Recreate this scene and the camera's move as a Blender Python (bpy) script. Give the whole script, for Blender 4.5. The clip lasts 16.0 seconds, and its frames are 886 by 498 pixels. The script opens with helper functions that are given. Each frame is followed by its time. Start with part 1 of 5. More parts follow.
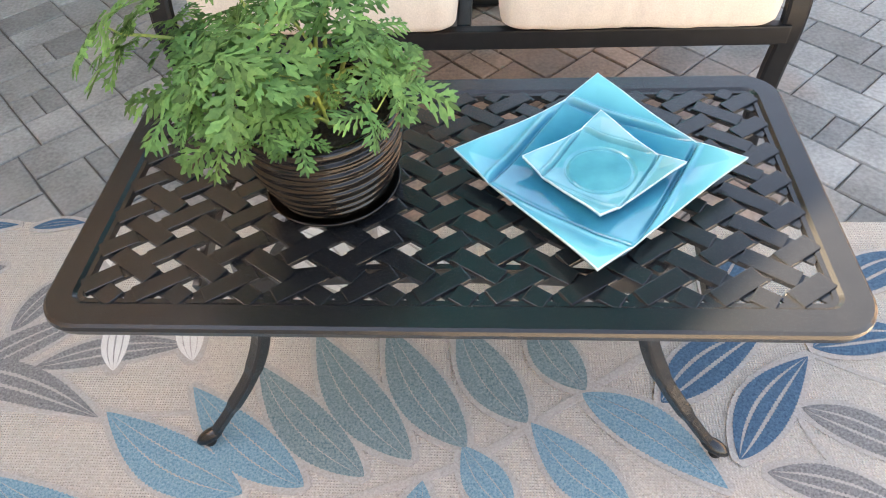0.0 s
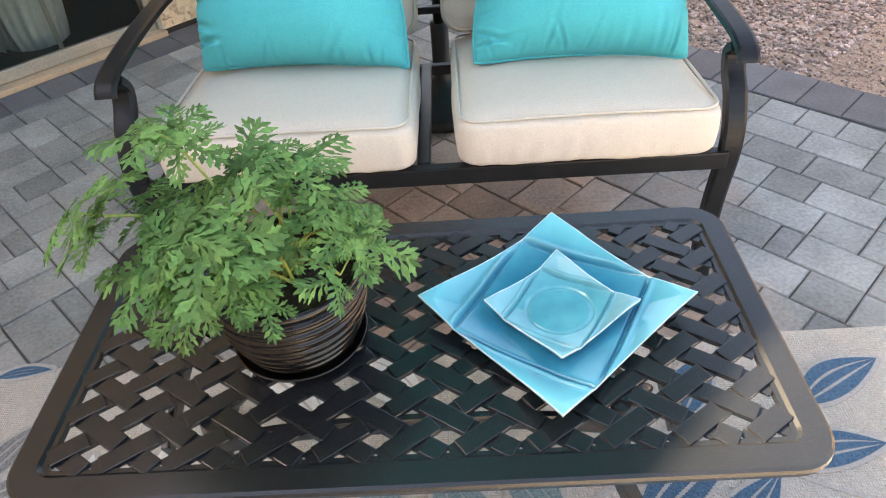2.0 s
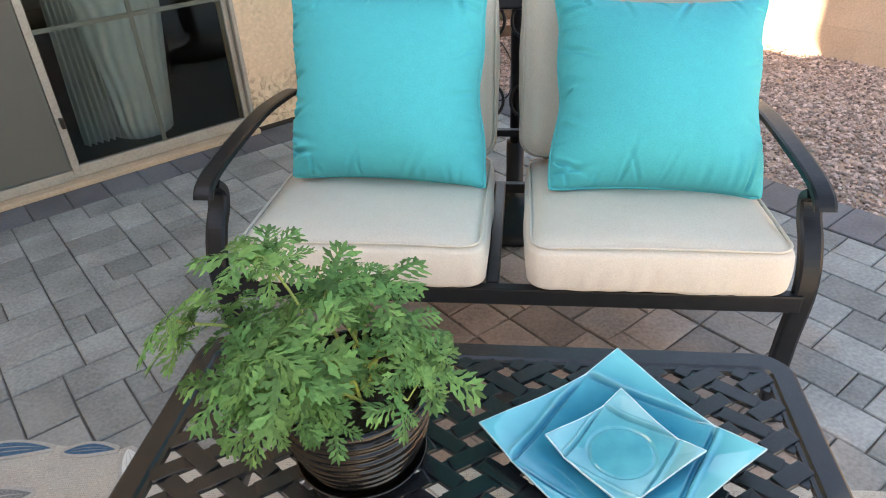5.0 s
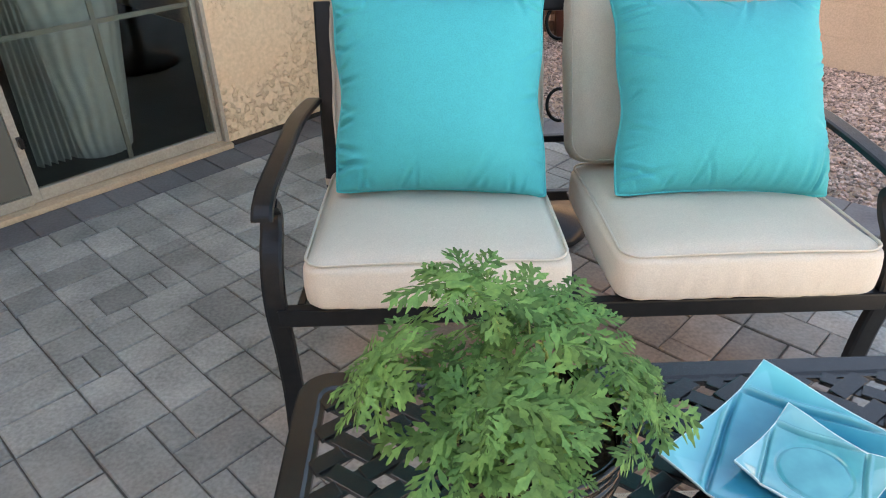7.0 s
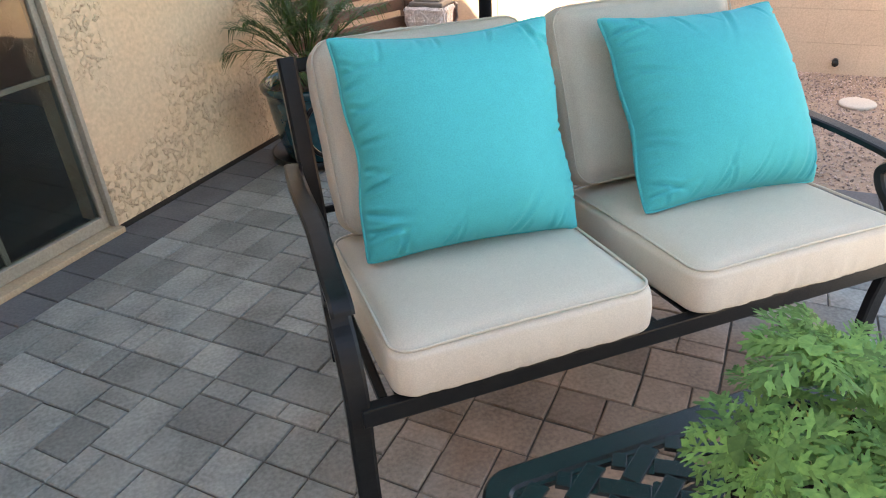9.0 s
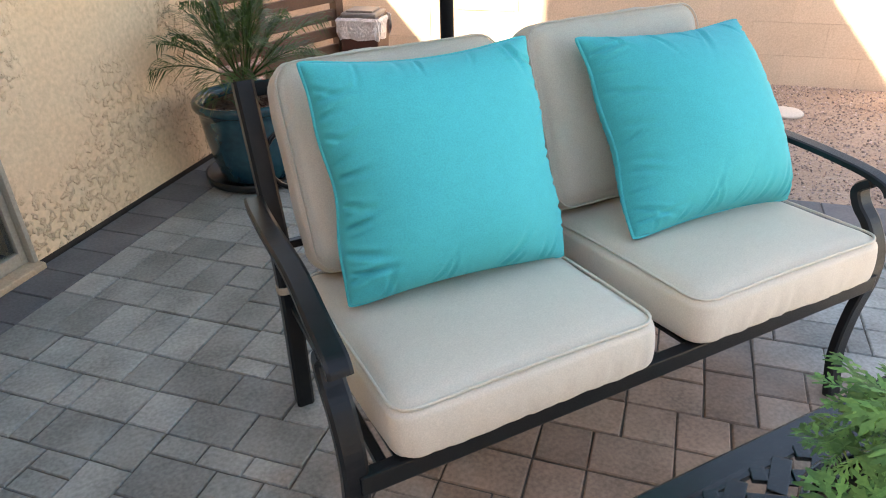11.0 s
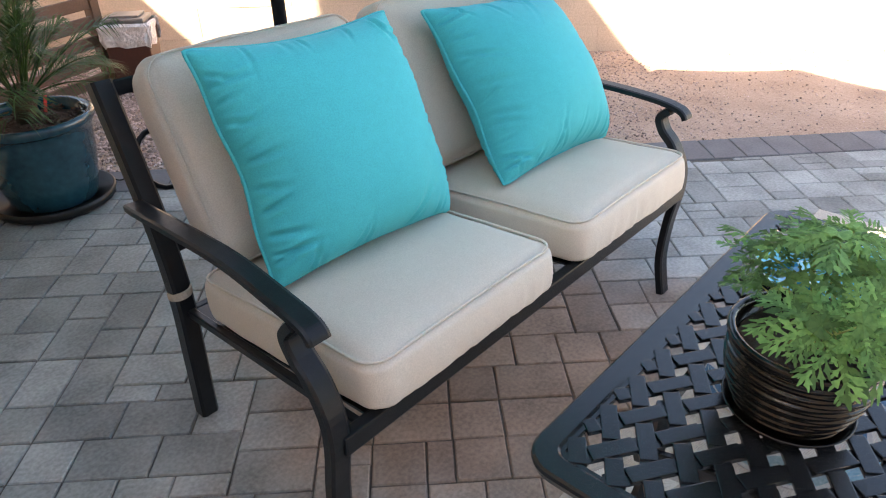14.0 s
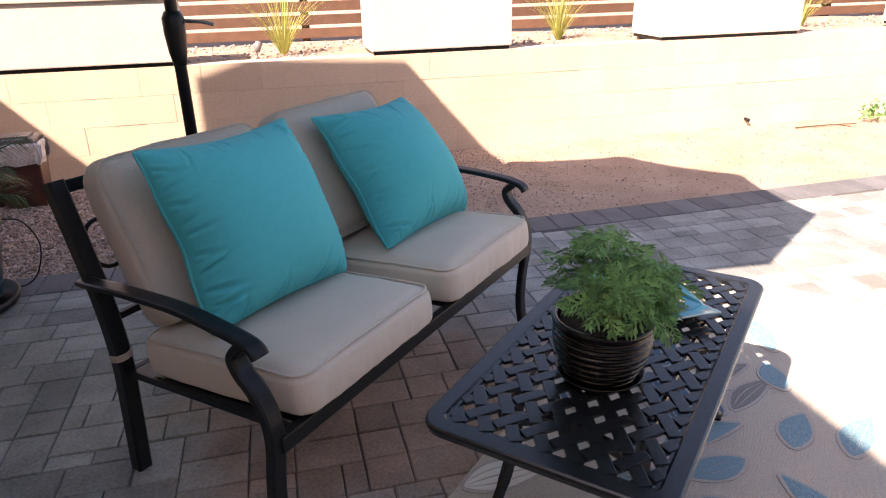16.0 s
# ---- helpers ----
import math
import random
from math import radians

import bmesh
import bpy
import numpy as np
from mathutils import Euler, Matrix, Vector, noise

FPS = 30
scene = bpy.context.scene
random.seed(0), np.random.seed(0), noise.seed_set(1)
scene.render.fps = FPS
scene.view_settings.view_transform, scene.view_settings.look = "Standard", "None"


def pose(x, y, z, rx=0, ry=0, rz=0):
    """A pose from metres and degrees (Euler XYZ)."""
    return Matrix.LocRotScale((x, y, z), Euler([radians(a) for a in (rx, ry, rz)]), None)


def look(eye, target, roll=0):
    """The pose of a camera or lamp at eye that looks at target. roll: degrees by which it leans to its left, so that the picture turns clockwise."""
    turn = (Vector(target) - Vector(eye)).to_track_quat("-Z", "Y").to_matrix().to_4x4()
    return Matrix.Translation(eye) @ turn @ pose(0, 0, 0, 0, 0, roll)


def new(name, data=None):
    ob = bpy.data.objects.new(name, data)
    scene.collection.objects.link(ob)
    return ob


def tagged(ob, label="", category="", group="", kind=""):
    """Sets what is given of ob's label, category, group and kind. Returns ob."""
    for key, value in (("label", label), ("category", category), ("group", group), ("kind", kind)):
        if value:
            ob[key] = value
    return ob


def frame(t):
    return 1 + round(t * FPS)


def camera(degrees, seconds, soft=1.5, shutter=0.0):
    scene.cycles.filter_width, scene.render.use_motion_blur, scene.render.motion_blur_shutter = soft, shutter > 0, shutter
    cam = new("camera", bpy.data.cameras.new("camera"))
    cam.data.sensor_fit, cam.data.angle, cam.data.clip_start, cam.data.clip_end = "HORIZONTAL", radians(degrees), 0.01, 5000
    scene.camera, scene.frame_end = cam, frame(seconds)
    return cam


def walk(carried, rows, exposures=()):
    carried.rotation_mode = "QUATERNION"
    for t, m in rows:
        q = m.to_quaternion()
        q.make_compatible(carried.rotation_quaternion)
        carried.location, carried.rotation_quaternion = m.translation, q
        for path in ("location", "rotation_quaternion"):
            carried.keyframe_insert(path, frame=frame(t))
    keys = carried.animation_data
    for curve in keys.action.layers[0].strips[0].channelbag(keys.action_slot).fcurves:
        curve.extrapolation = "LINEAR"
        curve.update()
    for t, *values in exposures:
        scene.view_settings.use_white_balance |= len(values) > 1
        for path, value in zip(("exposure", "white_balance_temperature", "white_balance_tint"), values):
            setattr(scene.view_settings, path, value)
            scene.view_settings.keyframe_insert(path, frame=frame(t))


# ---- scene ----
cam = camera(65.9, 16.0, soft=1.1)
PATH = [
    (0, (0.012, -0.227, 1.123), (-0.125, 1.091, -0.375), -4.3),
    (0.5, (0.005, -0.246, 1.152), (-0.098, 1.174, -0.252), -4.3),
    (1, (0.008, -0.228, 1.16), (-0.067, 1.225, -0.211), -3.7),
    (1.5, (0.022, -0.211, 1.18), (-0.024, 1.265, -0.17), -3.8),
    (2, (0.028, -0.198, 1.192), (-0.026, 1.32, -0.109), -4.5),
    (2.5, (0.021, -0.205, 1.212), (-0.071, 1.365, -0.024), -3.7),
    (3, (0.016, -0.209, 1.223), (-0.174, 1.389, 0.036), -5.2),
    (3.5, (0.034, -0.216, 1.239), (-0.151, 1.414, 0.094), -5.1),
    (6, (-0.062, -0.169, 1.248), (-0.269, 1.533, 0.218), -0.5),
    (6.5, (-0.23, -0.154, 1.234), (-0.259, 1.572, 0.223), -1.5),
    (7, (-0.331, -0.112, 1.215), (-0.311, 1.587, 0.161), -1.3),
    (7.5, (-0.425, -0.011, 1.228), (-0.391, 1.681, 0.163), -1.8),
    (8, (-0.546, 0.091, 1.237), (-0.376, 1.792, 0.199), -1.5),
    (8.5, (-0.722, 0.103, 1.236), (-0.328, 1.778, 0.217), -3.0),
    (11, (-0.865, 0.271, 1.24), (-0.113, 1.828, 0.235), -1.7),
    (11.5, (-0.886, 0.408, 1.241), (-0.08, 1.94, 0.239), -1.9),
    (12, (-0.994, 0.505, 1.236), (-0.074, 1.973, 0.237), -4.2),
    (12.5, (-1.074, 0.518, 1.228), (-0.023, 1.894, 0.229), -4.5),
    (13, (-1.081, 0.48, 1.236), (0.079, 1.777, 0.25), -2.4),
    (13.5, (-1.097, 0.395, 1.236), (0.112, 1.644, 0.247), -1.7),
    (14, (-1.144, 0.342, 1.223), (0.117, 1.508, 0.199), -1.5),
    (14.5, (-1.242, 0.319, 1.227), (0.085, 1.388, 0.18), -1.9),
    (15, (-1.399, 0.288, 1.249), (0.062, 1.259, 0.288), -4.3),
    (15.5, (-1.461, 0.211, 1.268), (0.086, 1.155, 0.421), -2.9),
    (16, (-1.492, 0.095, 1.293), (0.081, 1.066, 0.53), -1.4),
]
EXPOSURES = [(0.0, 3.36, 9200, 16), (1.5, 3.26, 8900, 15), (2.0, 3.17, 8850, 15), (3.5, 3.06, 8900, 14), (7.0, 2.95, 8650, 13), (11.0, 2.92, 8350, 12), (13.0, 2.92, 8100, 12), (14.5, 2.82, 7800, 15), (15.0, 2.82, 7800, 17), (15.5, 2.53, 7800, 20), (16.0, 1.78, 7700, 26)]
walk(cam, [(t, look(eye, target, roll)) for t, eye, target, roll in PATH], EXPOSURES)

# world, sun ------------------------------------------------------------
SUN_TO = Vector((1.01, -0.21, -1.0)).normalized()      # the way the sunlight travels
world = bpy.data.worlds.new("world")
scene.world = world
world.use_nodes = True
wn = world.node_tree.nodes
sky = wn.new("ShaderNodeTexSky")
sky.sky_type = "NISHITA"
sky.sun_disc = False
sky.sun_elevation = radians(42)
sky.sun_rotation = math.atan2(-SUN_TO.x, -SUN_TO.y)
sky.dust_density = 1.5
world.node_tree.links.new(sky.outputs[0], wn["Background"].inputs[0])
wn["Background"].inputs[1].default_value = 0.107
sun_data = bpy.data.lights.new("sun", "SUN")
sun_data.energy, sun_data.angle, sun_data.color = 5.0, radians(0.55), (1.0, 0.94, 0.84)
sun_ob = new("sun", sun_data)
sun_ob.matrix_world = look((-6, 1, 6), Vector((-6, 1, 6)) + SUN_TO)

# house frame: u runs along the house wall, w points into the house ------
HF = Matrix.Rotation(radians(45), 4, "Z")


# materials -------------------------------------------------------------
def mat(name, a, b=None, scale=8.0, rough=0.6, metal=0.0, bump=0.0, bscale=None, fine=None, detail=6.0,
        rand=0.0, spots=None, coat=0.0, sheen=0.0, spec=0.5, coord="pos", dist=0.01):
    """A surface that varies between two colours at two scales, with relief."""
    m = bpy.data.materials.new(name)
    m.use_nodes = True
    nt = m.node_tree
    N, L = nt.nodes, nt.links
    bs = N["Principled BSDF"]
    b = b or tuple(min(1, c * 1.25) for c in a)
    if coord == "pos":
        src = N.new("ShaderNodeNewGeometry").outputs["Position"]
    else:
        src = N.new("ShaderNodeTexCoord").outputs["Object"]

    def tex(s, d=detail):
        t = N.new("ShaderNodeTexNoise")
        t.inputs["Scale"].default_value, t.inputs["Detail"].default_value = s, d
        L.new(src, t.inputs["Vector"])
        return t.outputs["Fac"]

    def mix(fac, c1, c2, blend="MIX"):
        x = N.new("ShaderNodeMix")
        x.data_type, x.blend_type = "RGBA", blend
        for sock, v in ((x.inputs[0], fac), (x.inputs[6], c1), (x.inputs[7], c2)):
            if hasattr(v, "is_linked"):
                L.new(v, sock)
            elif isinstance(v, (int, float)):
                sock.default_value = v
            else:
                sock.default_value = (*v, 1)
        return x.outputs[2]

    def ramp(fac, lo, hi):
        r = N.new("ShaderNodeMapRange")
        r.inputs[1].default_value, r.inputs[2].default_value = lo, hi
        L.new(fac, r.inputs[0])
        return r.outputs[0]

    col = mix(ramp(tex(scale), 0.32, 0.68), a, b)
    fs = fine or scale * 9
    grain = tex(fs, 3)
    col = mix(0.35, col, mix(ramp(grain, 0.3, 0.7), tuple(c * 0.72 for c in a), tuple(min(1, c * 1.2) for c in b)))
    if spots:
        scol, sscale, lo, hi = spots
        col = mix(ramp(tex(sscale, 4), lo, hi), col, scol)
    if rand:
        info = N.new("ShaderNodeObjectInfo").outputs["Random"]
        isl = N.new("ShaderNodeNewGeometry").outputs["Random Per Island"]
        add = N.new("ShaderNodeMath")
        add.operation = "ADD"
        L.new(info, add.inputs[0]), L.new(isl, add.inputs[1])
        fr = N.new("ShaderNodeMath")
        fr.operation = "FRACT"
        L.new(add.outputs[0], fr.inputs[0])
        r = N.new("ShaderNodeMapRange")
        r.inputs[3].default_value, r.inputs[4].default_value = 1 - rand, 1 + rand
        L.new(fr.outputs[0], r.inputs[0])
        comb = N.new("ShaderNodeCombineColor")
        for i in range(3):
            L.new(r.outputs[0], comb.inputs[i])
        col = mix(1.0, col, comb.outputs[0], "MULTIPLY")
    L.new(col, bs.inputs["Base Color"])
    rr = N.new("ShaderNodeMapRange")
    rr.inputs[3].default_value, rr.inputs[4].default_value = max(0.02, rough - 0.08), min(1, rough + 0.08)
    L.new(grain, rr.inputs[0])
    L.new(rr.outputs[0], bs.inputs["Roughness"])
    bs.inputs["Metallic"].default_value = metal
    bs.inputs["Specular IOR Level"].default_value = spec
    bs.inputs["Coat Weight"].default_value = coat
    bs.inputs["Coat Roughness"].default_value = 0.08
    bs.inputs["Sheen Weight"].default_value = sheen
    if bump:
        bp = N.new("ShaderNodeBump")
        bp.inputs["Strength"].default_value, bp.inputs["Distance"].default_value = bump, dist
        L.new(tex(bscale or fs, 4), bp.inputs["Height"])
        L.new(bp.outputs[0], bs.inputs["Normal"])
    return m


def weave(m, scale, strength=0.25, dist=0.002):
    """Adds a woven relief on top of a fabric's own."""
    N, L = m.node_tree.nodes, m.node_tree.links
    src = N.new("ShaderNodeTexCoord").outputs["Object"]
    hs = []
    for rot in (0, 90):
        mp = N.new("ShaderNodeMapping")
        mp.inputs["Rotation"].default_value = (0, 0, radians(rot))
        wv = N.new("ShaderNodeTexWave")
        wv.inputs["Scale"].default_value, wv.inputs["Distortion"].default_value = scale, 1.2
        L.new(src, mp.inputs[0]), L.new(mp.outputs[0], wv.inputs[0])
        hs.append(wv.outputs["Fac"])
    mx = N.new("ShaderNodeMath")
    mx.operation = "ADD"
    L.new(hs[0], mx.inputs[0]), L.new(hs[1], mx.inputs[1])
    bp = N.new("ShaderNodeBump")
    bp.inputs["Strength"].default_value, bp.inputs["Distance"].default_value = strength, dist
    L.new(mx.outputs[0], bp.inputs["Height"])
    bs = N["Principled BSDF"]
    if bs.inputs["Normal"].is_linked:
        L.new(bs.inputs["Normal"].links[0].from_socket, bp.inputs["Normal"])
    L.new(bp.outputs[0], bs.inputs["Normal"])
    return m


def glass(name):
    m = bpy.data.materials.new(name)
    m.use_nodes = True
    N, L = m.node_tree.nodes, m.node_tree.links
    out = N["Material Output"]
    tr, gl, fr, mx = (N.new("ShaderNode" + k) for k in ("BsdfTransparent", "BsdfGlossy", "Fresnel", "MixShader"))
    tr.inputs[0].default_value = (0.80, 0.84, 0.82, 1)
    gl.inputs["Roughness"].default_value = 0.01
    fr.inputs[0].default_value = 1.5
    L.new(fr.outputs[0], mx.inputs[0]), L.new(tr.outputs[0], mx.inputs[1]), L.new(gl.outputs[0], mx.inputs[2])
    L.new(mx.outputs[0], out.inputs[0])
    return m


M_STUCCO = mat("stucco", (0.72, 0.525, 0.345), (0.78, 0.59, 0.40), 2.2, 0.9, bump=0.2, bscale=60, fine=60, dist=0.006)
def trowelled(m):
    """Raised, flat-topped trowel patches over the fine relief."""
    N, L = m.node_tree.nodes, m.node_tree.links
    src = N.new("ShaderNodeNewGeometry").outputs["Position"]
    t1, t2 = N.new("ShaderNodeTexNoise"), N.new("ShaderNodeTexNoise")
    t1.inputs["Scale"].default_value, t1.inputs["Detail"].default_value, t1.inputs["Distortion"].default_value = 34, 4, 0.25
    t2.inputs["Scale"].default_value, t2.inputs["Detail"].default_value = 2.2, 2
    r1, r2, mu = N.new("ShaderNodeMapRange"), N.new("ShaderNodeMapRange"), N.new("ShaderNodeMath")
    r1.inputs[1].default_value, r1.inputs[2].default_value = 0.51, 0.62
    r2.inputs[1].default_value, r2.inputs[2].default_value = 0.43, 0.58
    mu.operation = "MULTIPLY"
    L.new(src, t1.inputs[0]), L.new(src, t2.inputs[0])
    L.new(t1.outputs[0], r1.inputs[0]), L.new(t2.outputs[0], r2.inputs[0])
    L.new(r1.outputs[0], mu.inputs[0]), L.new(r2.outputs[0], mu.inputs[1])
    bp = N.new("ShaderNodeBump")
    bp.inputs["Strength"].default_value, bp.inputs["Distance"].default_value = 1.0, 0.013
    L.new(mu.outputs[0], bp.inputs["Height"])
    bs = N["Principled BSDF"]
    L.new(bs.inputs["Normal"].links[0].from_socket, bp.inputs["Normal"])
    L.new(bp.outputs[0], bs.inputs["Normal"])
    return m


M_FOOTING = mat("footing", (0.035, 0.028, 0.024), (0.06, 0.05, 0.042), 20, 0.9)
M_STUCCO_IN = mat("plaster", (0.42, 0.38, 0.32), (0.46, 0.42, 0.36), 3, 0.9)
M_STUCCO = trowelled(M_STUCCO)
M_PAVER = mat("paver", (0.152, 0.159, 0.154), (0.328, 0.336, 0.324), 5.5, 0.85, bump=0.12, fine=95, rand=0.25, dist=0.004,
              spots=((0.275, 0.245, 0.215), 0.9, 0.54, 0.78))


def warm_bounce(m, centre, near, far, tint):
    """Paints warm bounce light into the paver colour round centre, fading into the grey."""
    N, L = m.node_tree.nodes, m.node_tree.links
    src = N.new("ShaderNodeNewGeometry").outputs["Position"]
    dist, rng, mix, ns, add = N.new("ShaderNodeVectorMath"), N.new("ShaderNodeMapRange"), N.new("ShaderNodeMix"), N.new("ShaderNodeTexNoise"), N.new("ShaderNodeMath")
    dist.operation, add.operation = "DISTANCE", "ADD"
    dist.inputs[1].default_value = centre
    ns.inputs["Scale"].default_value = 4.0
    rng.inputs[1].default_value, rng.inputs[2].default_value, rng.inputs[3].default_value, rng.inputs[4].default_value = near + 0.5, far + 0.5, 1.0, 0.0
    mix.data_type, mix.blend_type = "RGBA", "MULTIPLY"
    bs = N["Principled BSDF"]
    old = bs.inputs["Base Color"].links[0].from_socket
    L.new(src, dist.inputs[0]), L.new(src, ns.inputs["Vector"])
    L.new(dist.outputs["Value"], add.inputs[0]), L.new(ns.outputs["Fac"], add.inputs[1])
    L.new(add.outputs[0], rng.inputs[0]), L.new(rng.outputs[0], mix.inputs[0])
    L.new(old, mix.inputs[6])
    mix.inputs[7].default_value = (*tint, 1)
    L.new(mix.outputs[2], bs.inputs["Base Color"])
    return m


M_PAVER = warm_bounce(M_PAVER, (0.05, 1.20, 0), 0.32, 0.82, (1.24, 0.85, 0.67))
M_PAVER_D = mat("paver_dark", (0.090, 0.090, 0.098), (0.145, 0.145, 0.153), 6, 0.8, bump=0.35, fine=95, rand=0.18, dist=0.004)
M_BED = mat("joint_sand", (0.085, 0.075, 0.066), (0.13, 0.115, 0.10), 30, 0.95, bump=0.4)
M_GROUND = mat("dirt", (0.31, 0.205, 0.148), (0.44, 0.315, 0.240), 3.0, 0.95, bump=0.8, bscale=70, fine=110, dist=0.015)
M_STONE = mat("gravel", (0.25, 0.172, 0.145), (0.47, 0.360, 0.320), 16, 0.85, rand=0.60, bump=0.3)
M_BLOCK = mat("block", (0.56, 0.415, 0.31), (0.64, 0.485, 0.37), 3.5, 0.9, bump=0.4, fine=120, rand=0.05, dist=0.004)
M_MORTAR = mat("mortar", (0.55, 0.41, 0.305), (0.63, 0.48, 0.365), 20, 0.95, bump=0.3)
M_CREAM = mat("cream_stucco", (0.52, 0.46, 0.41), (0.58, 0.52, 0.46), 4, 0.85, bump=0.25, fine=120)
M_IRON = mat("bronze_paint", (0.008, 0.009, 0.011), (0.015, 0.016, 0.018), 30, 0.32, metal=0.0, bump=0.06, fine=700, spec=0.22, coord="obj")
M_TABLE = mat("table_paint", (0.0070, 0.0080, 0.0095), (0.013, 0.0138, 0.0150), 12, 0.25, metal=0.0, bump=0.05, fine=900, spec=0.56, dist=0.001)
M_CUSH = weave(mat("cushion_fabric", (0.575, 0.515, 0.44), (0.60, 0.54, 0.465), 40, 0.92, sheen=0.15, bump=0.05, bscale=300, coord="obj"), 160, 0.1)
# Copy of the seat fabric, darkened for the shade the back cushions stand in.
M_CUSH_SHADED = weave(mat("shaded_cushion_fabric", (0.47, 0.415, 0.35), (0.50, 0.445, 0.38), 40, 0.92, sheen=0.15, bump=0.05, bscale=300, coord="obj"), 160, 0.1)
M_TURQ = weave(mat("turquoise_fabric", (0.016, 0.425, 0.48), (0.023, 0.465, 0.52), 40, 0.85, sheen=0.03, bump=0.03, bscale=300, coord="obj"), 170, 0.08)
M_RUG = weave(mat("rug", (0.45, 0.402, 0.345), (0.56, 0.505, 0.44), 160, 0.95, bump=0.5, fine=240, dist=0.004), 62, 0.55, 0.003)
M_RUG_LINE = mat("rug_edge", (0.36, 0.325, 0.295), (0.47, 0.43, 0.39), 190, 0.95, bump=0.6, fine=260, dist=0.004)
LEAF_COL = {
    "sky": mat("rug_sky_blue", (0.040, 0.175, 0.265), (0.26, 0.390, 0.425), 210, 0.95, bump=0.7, fine=330, dist=0.004, detail=3),
    "navy": mat("rug_navy", (0.011, 0.060, 0.120), (0.075, 0.170, 0.255), 210, 0.95, bump=0.7, fine=330, dist=0.004, detail=3),
    "grey": mat("rug_grey", (0.095, 0.095, 0.095), (0.30, 0.295, 0.285), 210, 0.95, bump=0.7, fine=330, dist=0.004, detail=3),
    "teal": mat("rug_dusty_blue", (0.052, 0.140, 0.165), (0.28, 0.335, 0.325), 210, 0.95, bump=0.7, fine=330, dist=0.004, detail=3),
    "white": mat("rug_white", (0.64, 0.62, 0.58), (0.74, 0.72, 0.68), 60, 0.95, bump=0.7, fine=330, dist=0.004),
}
M_GLAZE = mat("turquoise_glaze", (0.004, 0.165, 0.270), (0.010, 0.235, 0.345), 5, 0.09, coat=0.4, coord="obj", fine=20, detail=2)
M_GLAZE2 = mat("pale_turquoise_glaze", (0.035, 0.29, 0.36), (0.06, 0.36, 0.42), 8, 0.09, coat=0.4, coord="obj", fine=30, detail=2)


def glaze_by_height(m, lo, hi, pale):
    """Glaze that turns paler the higher it stands on the plate, varied by noise."""
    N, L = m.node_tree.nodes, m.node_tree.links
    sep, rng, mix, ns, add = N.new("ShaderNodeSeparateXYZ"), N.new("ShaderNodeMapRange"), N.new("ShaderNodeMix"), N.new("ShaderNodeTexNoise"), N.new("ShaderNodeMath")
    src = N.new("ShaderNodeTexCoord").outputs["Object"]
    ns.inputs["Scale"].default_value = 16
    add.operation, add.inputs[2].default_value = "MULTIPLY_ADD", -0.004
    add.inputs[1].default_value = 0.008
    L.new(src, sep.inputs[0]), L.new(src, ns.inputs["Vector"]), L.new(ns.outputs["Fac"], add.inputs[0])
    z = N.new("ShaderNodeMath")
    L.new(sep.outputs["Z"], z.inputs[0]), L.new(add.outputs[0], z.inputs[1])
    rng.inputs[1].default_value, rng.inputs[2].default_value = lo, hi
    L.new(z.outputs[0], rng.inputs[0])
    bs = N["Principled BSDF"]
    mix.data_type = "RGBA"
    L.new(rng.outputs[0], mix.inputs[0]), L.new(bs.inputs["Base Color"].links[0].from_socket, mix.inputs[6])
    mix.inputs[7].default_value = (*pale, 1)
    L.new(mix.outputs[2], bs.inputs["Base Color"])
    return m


M_GLAZE = glaze_by_height(M_GLAZE, 0.013, 0.034, (0.12, 0.54, 0.61))
M_GLAZE2 = glaze_by_height(M_GLAZE2, 0.010, 0.036, (0.20, 0.50, 0.56))
M_GLAZE_RIM = mat("worn_glaze_rim", (0.42, 0.66, 0.70), (0.62, 0.78, 0.80), 30, 0.2, coat=0.5)
M_POT = mat("black_glaze", (0.004, 0.0036, 0.0033), (0.010, 0.008, 0.0065), 12, 0.14, spec=0.35, coat=0.15, bump=0.15, fine=60)
M_SOIL = mat("soil", (0.02, 0.014, 0.010), (0.05, 0.035, 0.025), 40, 0.95, bump=0.9, fine=140)
M_BARK_CHIP = mat("bark_mulch", (0.05, 0.022, 0.014), (0.10, 0.05, 0.03), 40, 0.9, bump=1.0, fine=90, dist=0.02)
M_LEAF = mat("geranium_leaf", (0.054, 0.168, 0.054), (0.162, 0.310, 0.094), 14, 0.7, spec=0.3, rand=0.45, bump=0.25, fine=170, coord="pos")
M_STEM = mat("green_stem", (0.20, 0.28, 0.06), (0.28, 0.35, 0.10), 20, 0.6)
M_FROND = mat("palm_leaf", (0.026, 0.070, 0.014), (0.070, 0.130, 0.028), 20, 0.5, rand=0.35)
M_TRUNK = mat("palm_trunk", (0.06, 0.04, 0.022), (0.13, 0.09, 0.05), 40, 0.9, bump=0.8)
M_BLUEPOT = mat("teal_glaze", (0.006, 0.032, 0.048), (0.015, 0.068, 0.092), 6, 0.16, coat=0.5, bump=0.06, fine=40)
M_WOOD = mat("stained_wood", (0.085, 0.042, 0.024), (0.14, 0.07, 0.042), 9, 0.7, bump=0.3, fine=120, rand=0.15)
M_BIN = mat("brown_plastic", (0.060, 0.019, 0.013), (0.085, 0.028, 0.020), 10, 0.45)
M_BAG = mat("clear_plastic", (0.62, 0.56, 0.55), (0.75, 0.68, 0.67), 40, 0.3, bump=0.8, fine=60, dist=0.02)
